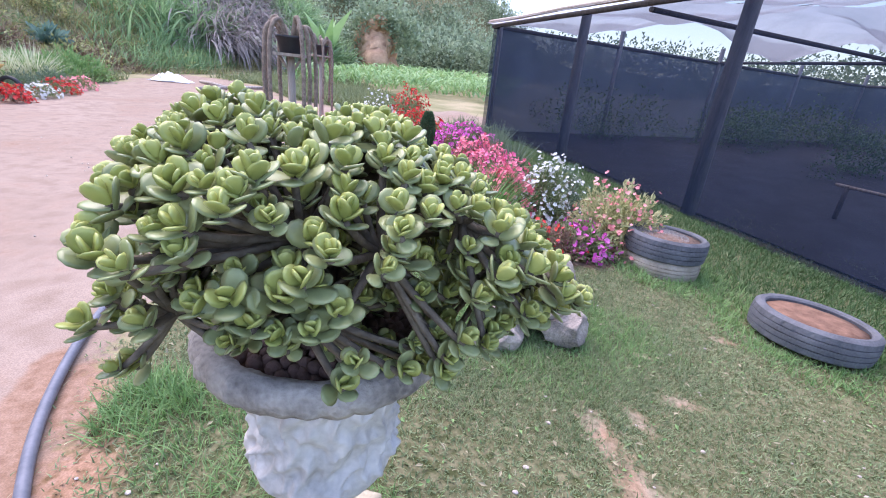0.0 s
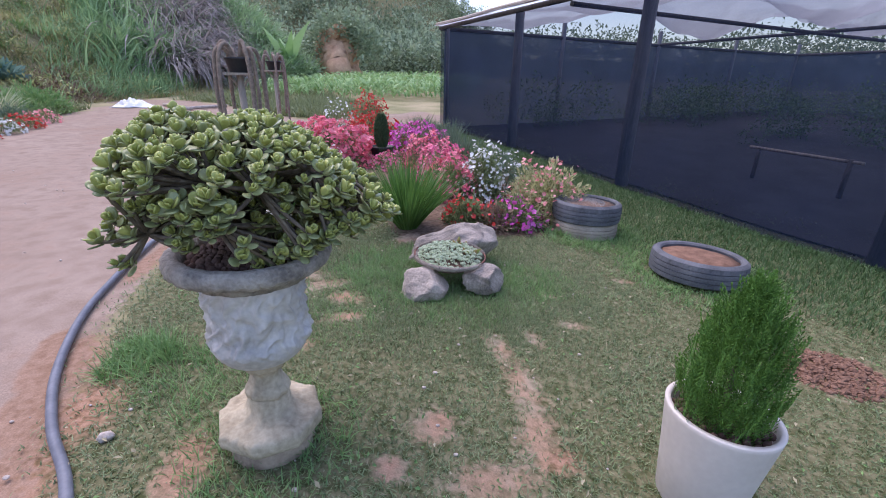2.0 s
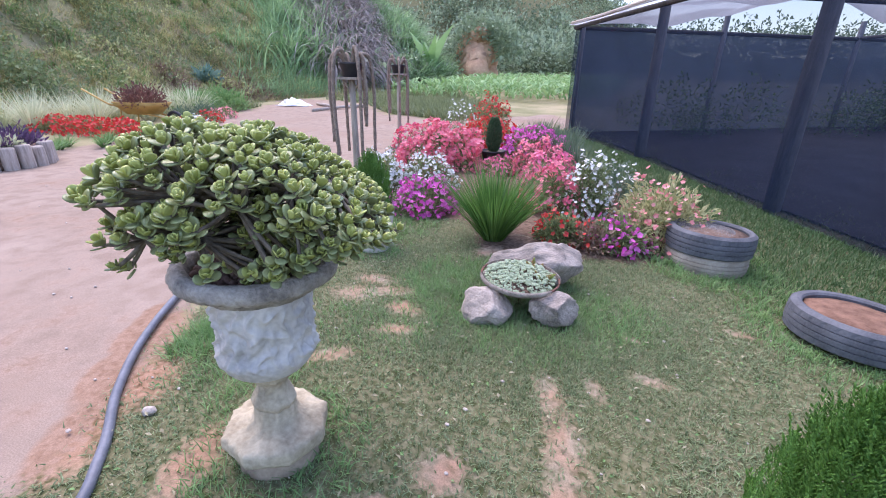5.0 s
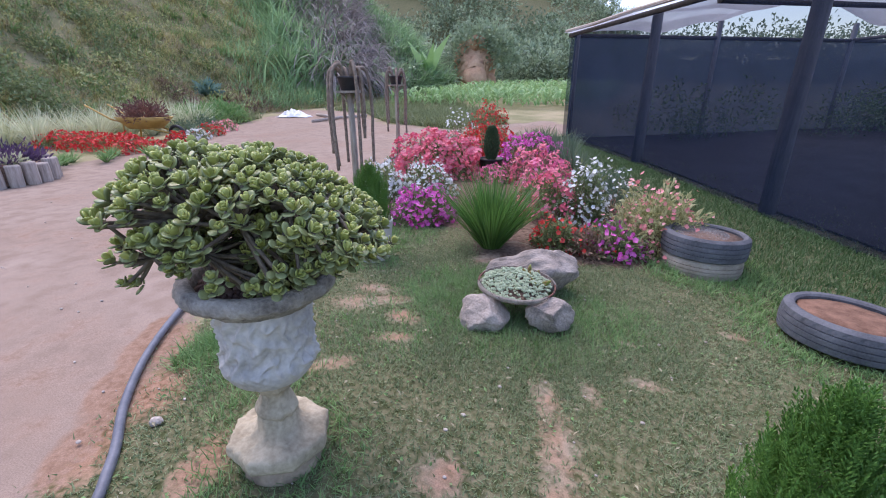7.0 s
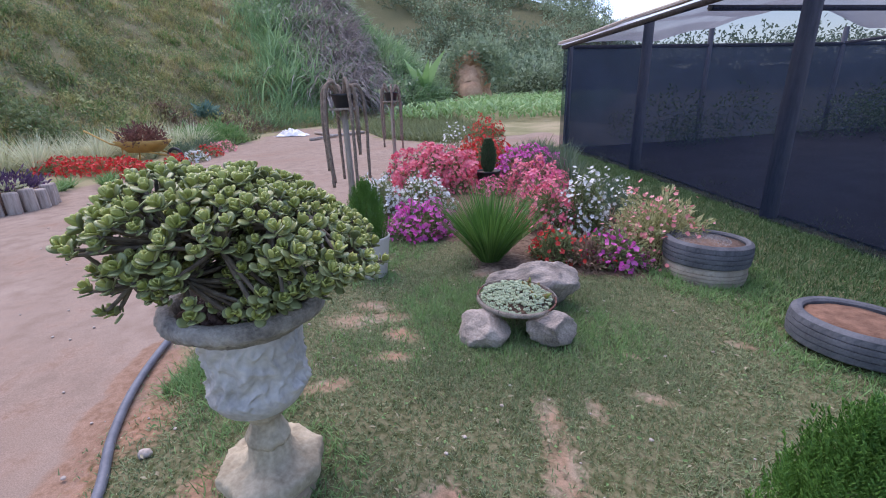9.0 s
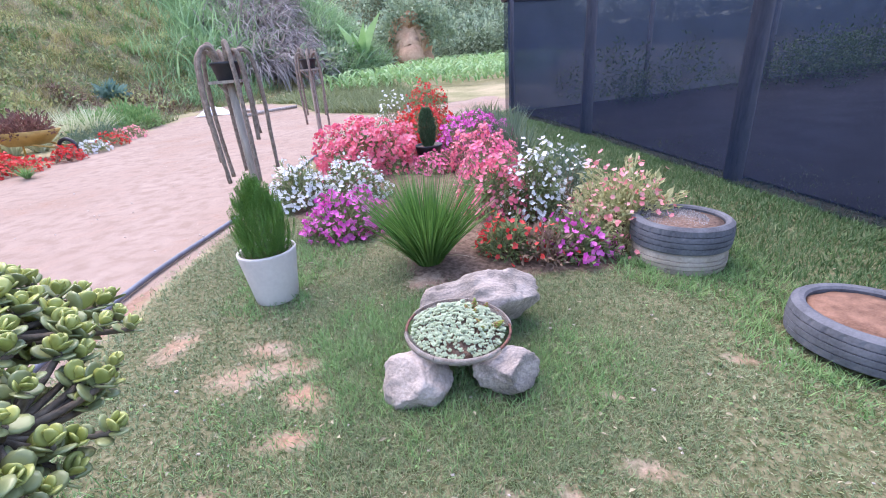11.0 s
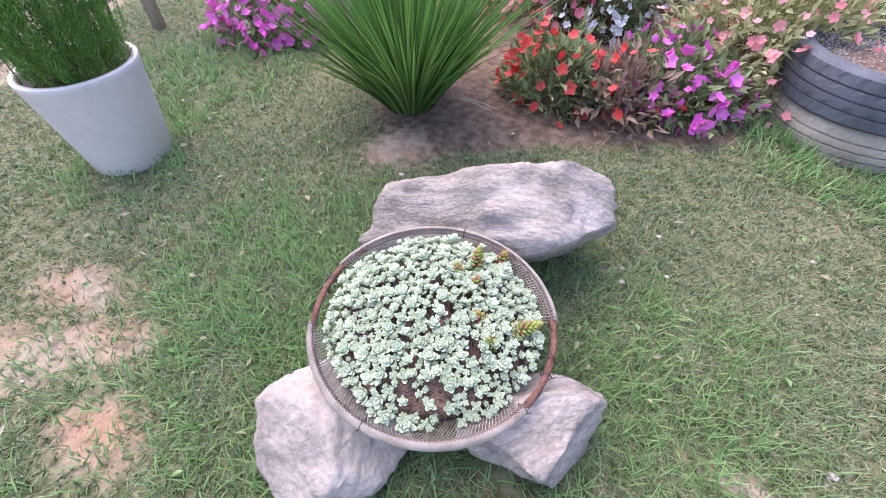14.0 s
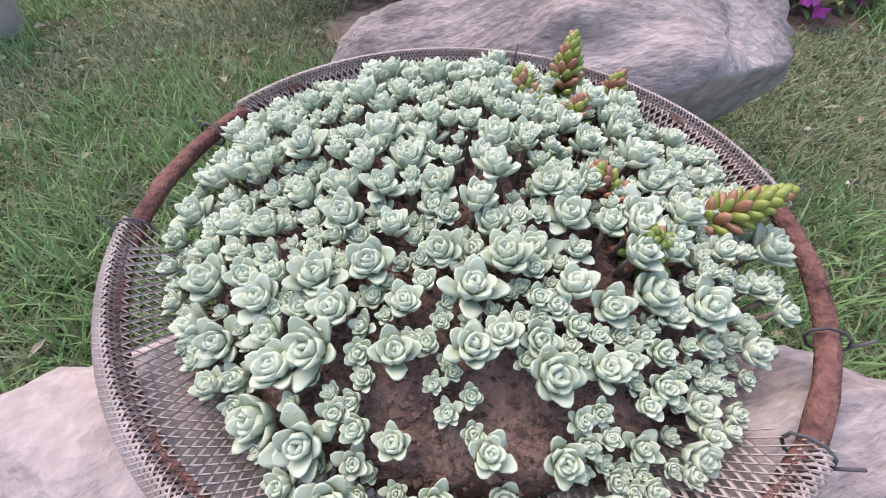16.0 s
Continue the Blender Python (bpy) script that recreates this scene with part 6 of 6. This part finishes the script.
v, f = joined([bank_blades(15000, 0.3, 12, 16, 20.5, 0.5, 1.3, 0.05, 1.2, 4, 0.5, 0.4, 8, 0.85), bank_blades(15000, 0.2, 12, 28.5, 34, 1.2, 2.8, 0.13, 1.7, 5, 0.4, 0.4, 9, 0.5), bank_blades(8000, 2, 14, 19, 23, 1.2, 2.6, 0.11, 1.5, 4, 0.4, 0.4, 11, 0.85)])
stuff("cane_grass", v, f, M_CANE, "tall blue-green cane grass on the bank", "grass")
v, f = bank_blades(15000, 1.6, 13, 21.5, 25.6, 2.2, 4.2, 0.10, 2.6, 6, 0.2, 0.7, 17, 0.8)
stuff("dead_cane", v, f, M_DEAD, "hanging grey-brown dead cane leaves", "grass")
v, f = joined([bank_blades(3000, 0.6, 2.8, 12.6, 13.6, 0.3, 0.8, 0.04, 1.8, 3, 0.1, 0.7, 2), bank_blades(3600, 0.3, 2.4, 15.0, 17.4, 0.3, 0.8, 0.04, 1.8, 3, 0.1, 0.7, 3)])
stuff("brown_thatch", v, f, leafy("brown_thatch", (0.17, 0.10, 0.07), (0.36, 0.25, 0.19)), "brown dead grass thatch at the bank foot", "grass")


def bank_tufts(n, per, lo, hi, width, droop, y0, y1, d0=0.0, d1=13.0):
    """Separate tufts, each a fountain of blades from one root."""
    d, y = np.repeat(RNG.uniform(d0, d1, n), per), np.repeat(RNG.uniform(y0, y1, n), per)
    size = np.repeat(RNG.uniform(0.6, 1.2, n), per)
    x = np.interp(y, FOOT_Y, FOOT_X) - d
    k = n * per
    x, y = x + RNG.normal(size=k) * 0.10 * size, y + RNG.normal(size=k) * 0.10 * size
    way = unit(np.concatenate([RNG.normal(size=(k, 2)) * 0.55 + [0.25, -0.1], np.ones((k, 1))], 1))
    return blades(np.stack([x, y, ground_z(x, y) - 0.03], 1), way, RNG.uniform(lo, hi, k) * size, width, droop, 3)


stuff("olive_tufts", *bank_tufts(900, 30, 0.25, 0.55, 0.035, 1.2, 1, 30), M_BANK, "olive grass tufts standing out of the bank", "grass")
stuff("green_tufts", *bank_tufts(420, 30, 0.28, 0.65, 0.04, 1.3, 1, 30), M_LUSH, "green grass tufts standing out of the bank", "grass")
stuff("straw_tufts", *bank_tufts(520, 30, 0.22, 0.5, 0.035, 1.3, 1, 30), M_STRAW, "pale dry grass tufts standing out of the bank", "grass")


def clumps(centres, size, per, leaf_len):
    out = []
    for (cx, cy, cz), s in zip(centres, size):
        d = unit(RNG.normal(size=(per, 3)))
        d[:, 2] = d[:, 2] * 0.8 + 0.25
        p = d * (0.5 + 0.5 * RNG.random((per, 1)) ** 0.5) * s * (1 + 0.25 * np.sin(d[:, :1] * 9 + cx))
        out.append(leaves(p + [cx, cy, cz], unit(d + RNG.normal(size=d.shape) * 0.7), leaf_len * s * RNG.uniform(0.7, 1.3, per), leaf_len * s * 0.55))
    return joined(out)


# low leafy weeds all over the near bank
cs = []
for k in range(620):
    px, py, pz = bank_spot(0.2 + 12 * RNG.random(), 1 + 21 * RNG.random())
    cs.append((px, py, pz + 0.03))
v, f = clumps(cs, RNG.uniform(0.18, 0.55, len(cs)), 60, 0.3)
stuff("bank_weeds", v, f, M_WEED, "low olive-green leafy weeds on the bank", "weeds")
# leafy creepers running up the bank
cs = []
for k in range(46):
    t = k / 45
    yy, dd = 7.8 - 0.9 * t + 0.3 * math.sin(k * 2), 0.6 + 5.5 * t
    px, py, pz = bank_spot(dd, yy)
    cs.append((px, py, pz + 0.15))
for k in range(34):
    px, py, pz = bank_spot(3.2 + 5 * RNG.random(), 9.2 + 4.5 * RNG.random())
    cs.append((px, py, pz + 0.1))
for k in range(110):
    px, py, pz = bank_spot(0.8 + 10 * RNG.random(), 2 + 18 * RNG.random())
    cs.append((px, py, pz + 0.05))
v, f = clumps(cs, RNG.uniform(0.25, 0.75, len(cs)), 130, 0.22)
stuff("creeper", v, f, M_CREEPER, "dark leafy creepers and low bushes on the bank", "creeper")
cs = []
for k in range(70):
    px, py, pz = bank_spot(0.3 + 10 * RNG.random(), 25 + 12 * RNG.random())
    cs.append((px, py, pz + 0.3))
for k in range(26):
    t = k / 25
    cs.append((-12.3 + 2.1 * math.cos(3.1 * t) + RNG.uniform(-0.3, 0.3), 36.2 + RNG.uniform(-0.3, 0.8), 3.2 + 2.0 * math.sin(3.1 * t) + RNG.uniform(-0.2, 0.5)))
v, f = clumps(cs, RNG.uniform(0.6, 1.5, len(cs)), 120, 0.3)
stuff("bank_bushes", v, f, M_WOOD_FAR, "leafy bushes at the far end of the bank", "bushes")

# rough green field beyond the bed, and maize
x, y = scatter(60000, -14, 6, 11.5, 40)
near = scatter(26000, -14, 1, 10.8, 18)
x, y = np.concatenate([x, near[0]]), np.concatenate([y, near[1]])
ok = (edge_distance(x, y, ROAD) > 0.1) & (np.interp(y, FOOT_Y, FOOT_X) < x) & ~((x - GC.x) * GV.x + (y - GC.y) * GV.y > -0.3)
x, y = x[ok], y[ok]
k = len(x)
way = unit(np.concatenate([RNG.normal(size=(k, 2)) * 0.6, np.ones((k, 1))], 1))
v, f = blades(np.stack([x, y, ground_z(x, y)], 1), way, RNG.uniform(0.15, 0.5, k), 0.03, 0.8, 2)
stuff("field_grass", v, f, leafy("field_grass", (0.09, 0.13, 0.05), (0.30, 0.33, 0.16)), "rough green weeds beyond the road", "grass")
out = []
for row in range(17):
    for k in range(26):
        cx, cy = -11.5 + 0.42 * k + RNG.uniform(-0.1, 0.1), 21 + 0.85 * row + RNG.uniform(-0.15, 0.15)
        if cx < np.interp(cy, FOOT_Y, FOOT_X) + 0.3:
            continue
        n = 9
        a = RNG.uniform(0, 6.28, n)
        h = RNG.uniform(0.05, 0.7, n)
        root = np.stack([np.full(n, cx), np.full(n, cy), gz(cx, cy) + h], 1)
        way = unit(np.stack([np.cos(a) * 0.75, np.sin(a) * 0.75, np.ones(n)], 1))
        out.append(blades(root, way, RNG.uniform(0.5, 0.85, n), 0.08, 1.7, 4))
v, f = joined(out)
stuff("maize", v, f, M_CORN, "young maize in rows on the rising field", "crop")

# cut earth face at the end of the bank
bm = sheet(Vector((-1.0, 0, -2.2)), Vector((2.0, 0, 0)), Vector((0, 1.6, 3.3)), 30, 36, lambda u, v: Vector((0.3 * noise.noise(Vector((u * 5, v * 4, 2))), 0.9 * noise.noise(Vector((u * 3, v * 3, 0))) + 0.35 * noise.noise(Vector((u * 11, v * 6, 0))) + 1.8 * (2 * u - 1) ** 2, 0.5 * math.sin(u * 3.1) * v)))
cliff = part("earth_cutting", bm, M_CLIFF)
cliff.matrix_basis = pose(-12.3, 35.0, 3.6, 0, 0, 22)
tagged(cliff, "raw orange earth face cut into the bank", "earth cutting", kind="structure")
cliff.modifiers.new("thick", "SOLIDIFY").thickness = -0.8

# woods on the far hill and behind the shade house
cs, sz = [], []
for k in range(950):
    b, r = radians(RNG.uniform(-34, -3)), 48 + 105 * RNG.random() ** 1.2
    px, py = 1.5 + r * math.sin(b), r * math.cos(b)
    if bumpy_noise(np.array([px]), np.array([py]), 22, 40)[0] < -0.02 and r > 62:
        continue
    s = RNG.uniform(1.2, 3.0) * (0.8 if r < 70 else 1.2)
    cs.append((px, py, gz(px, py) + s * 0.45)), sz.append(s)
v, f = clumps(cs[::2], sz[::2], 100, 0.25)
stuff("far_woods", v, f, M_WOOD_FAR, "scrubby woods on the far hillside", "woods")
v, f = clumps(cs[1::2], sz[1::2], 100, 0.25)
stuff("far_trees", v, f, M_WOOD_DARK, "darker trees on the far hillside", "woods")
cs, sz = [], []
for k in range(90):
    b, r = radians(-31 + 28 * k / 90 + RNG.uniform(-0.3, 0.3)), RNG.uniform(150, 162)
    px, py = 1.5 + r * math.sin(b), r * math.cos(b)
    s = RNG.uniform(1.6, 3.2)
    cs += [(px, py, gz(px, py) + s * 0.7), (px + RNG.uniform(-1, 1), py, gz(px, py) + s * 1.9)]
    sz += [s, s * 0.7]
v, f = clumps(cs, sz, 170, 0.2)
stuff("ridge_trees", v, f, M_WOOD_DARK, "dark trees along the skyline", "trees")
cs, sz = [], []
for k in range(110):
    b, r = radians(-4 + 88 * k / 110), RNG.uniform(42, 60)
    px, py = 1.5 + r * math.sin(b), r * math.cos(b)
    s = RNG.uniform(1.5, 2.3)
    cs += [(px, py, gz(px, py) + s * 0.4), (px, py, gz(px, py) + s * 1.3)]
    sz += [s, s * 0.8]
v, f = clumps(cs, sz, 170, 0.19)
stuff("hedge_trees", v, f, M_WOOD_FAR, "dark trees beyond the shade house", "trees")

# plants standing inside the shade house
cs, sz = [], []
for k in range(34):
    p = GC + GU * RNG.uniform(1, 13) + GV * RNG.uniform(4.5, 14)
    s = RNG.uniform(0.25, 0.6)
    cs.append((p.x, p.y, gz(p.x, p.y) + s * 0.6)), sz.append(s)
v, f = clumps(cs, sz, 190, 0.16)
stuff("nursery_plants", v, f, M_CYPRESS, "rows of young plants inside the shade house", "plants")

cs, sz = [], []
for k in range(120):
    p = GC + (GU * RNG.uniform(0.5, 14) + GV * RNG.uniform(12.5, 15.5) if k < 70 else GU * RNG.uniform(0.4, 2.2) + GV * RNG.uniform(1.5, 15))
    s = RNG.uniform(0.3, 0.75)
    cs.append((p.x, p.y, gz(p.x, p.y) + s * RNG.uniform(0.4, 1.1))), sz.append(s)
v, f = clumps(cs, sz, 170, 0.13)
stuff("shaded_shrubs", v, f, M_CYPRESS, "dark shrubs along the back of the shade house", "plants")

# small stones and fallen leaves
out = []
for k in range(260):
    px, py = (RNG.uniform(-6.5, -0.6), RNG.uniform(0.6, 9)) if k < 170 else (RNG.uniform(-0.6, 2.6), RNG.uniform(0.6, 3.6))
    s = RNG.uniform(0.003, 0.010)
    out.append((BALL_V * [s * 1.3, s, s * 0.7] + [px, py, gz(px, py) - (0.016 if k < 170 else 0) + s * 0.3], BALL_F))
v, f = joined(out)
stuff("pebble_scatter", v, f, M_STONE_S, "small pale stones on road and lawn", "stones")
stone = part("stone", tube([(-0.03, 0, 0.0), (-0.015, 0, 0.004), (0.015, 0.002, 0.004), (0.03, 0, 0.0)], [0.006, 0.022, 0.02, 0.005], 10, 0.4), M_STONE_S)
stone.matrix_basis = pose(-0.346, 0.908, gz(-0.346, 0.908) + 0.012, 0, 0, 30)
tagged(stone, "small pale stone lying on red earth", "stone")

# broad-leaved weeds and fallen leaves in the lawn
n = 2600
x, y = scatter(n, -1.2, 3.6, 0.5, 5.0)
road, lawn, bed, bare, red = cover(x, y)
ok = (lawn > 0.6) & (road < 0.2) & (bed < 0.4) & (bumpy_noise(x, y, 0.7, 51) + 0.3 * RNG.normal(size=n) > 0.05)
x, y = x[ok], y[ok]
k = len(x)
way = unit(np.concatenate([RNG.normal(size=(k, 2)), RNG.uniform(0.1, 0.6, (k, 1))], 1))
v, f = leaves(np.stack([x, y, ground_z(x, y) + 0.012], 1), way, RNG.uniform(0.014, 0.03, k), RNG.uniform(0.01, 0.018, k))
stuff("lawn_weeds", v, f, M_LUSH, "small broad-leaved weeds in the lawn", "weeds")
x, y = scatter(420, -1.0, 3.6, 0.6, 4.6)
ok = edge_distance(x, y, ROAD) > 0
x, y = x[ok], y[ok]
k = len(x)
way = unit(np.concatenate([RNG.normal(size=(k, 2)), RNG.uniform(0.0, 0.3, (k, 1))], 1))
v, f = leaves(np.stack([x, y, ground_z(x, y) + 0.02], 1), way, RNG.uniform(0.015, 0.04, k), RNG.uniform(0.008, 0.018, k))
stuff("fallen_leaves", v, f, M_STRAW, "dry fallen leaves scattered on the lawn", "leaves")


# loose clods dug up near the tyre
out = []
for k in range(1100):
    a, q, s = RNG.uniform(0, 6.283), math.sqrt(RNG.random()), RNG.uniform(0.003, 0.007) + 0.013 * RNG.random() ** 5
    px, py = 3.13 + 0.27 * q * math.cos(a), 2.17 + 0.24 * q * math.sin(a)
    out.append((BALL_V * [s * 1.2, s, s * 0.8] * (1 + 0.25 * RNG.normal(size=(len(BALL_V), 1)) * 0.6) + [px, py, gz(px, py) + 0.03 * (1 - q) + s * 0.2], BALL_F))
v, f = joined(out)
stuff("soil_clods", v, f, M_REDSOIL, "loose reddish clods dug up in the lawn", "soil")
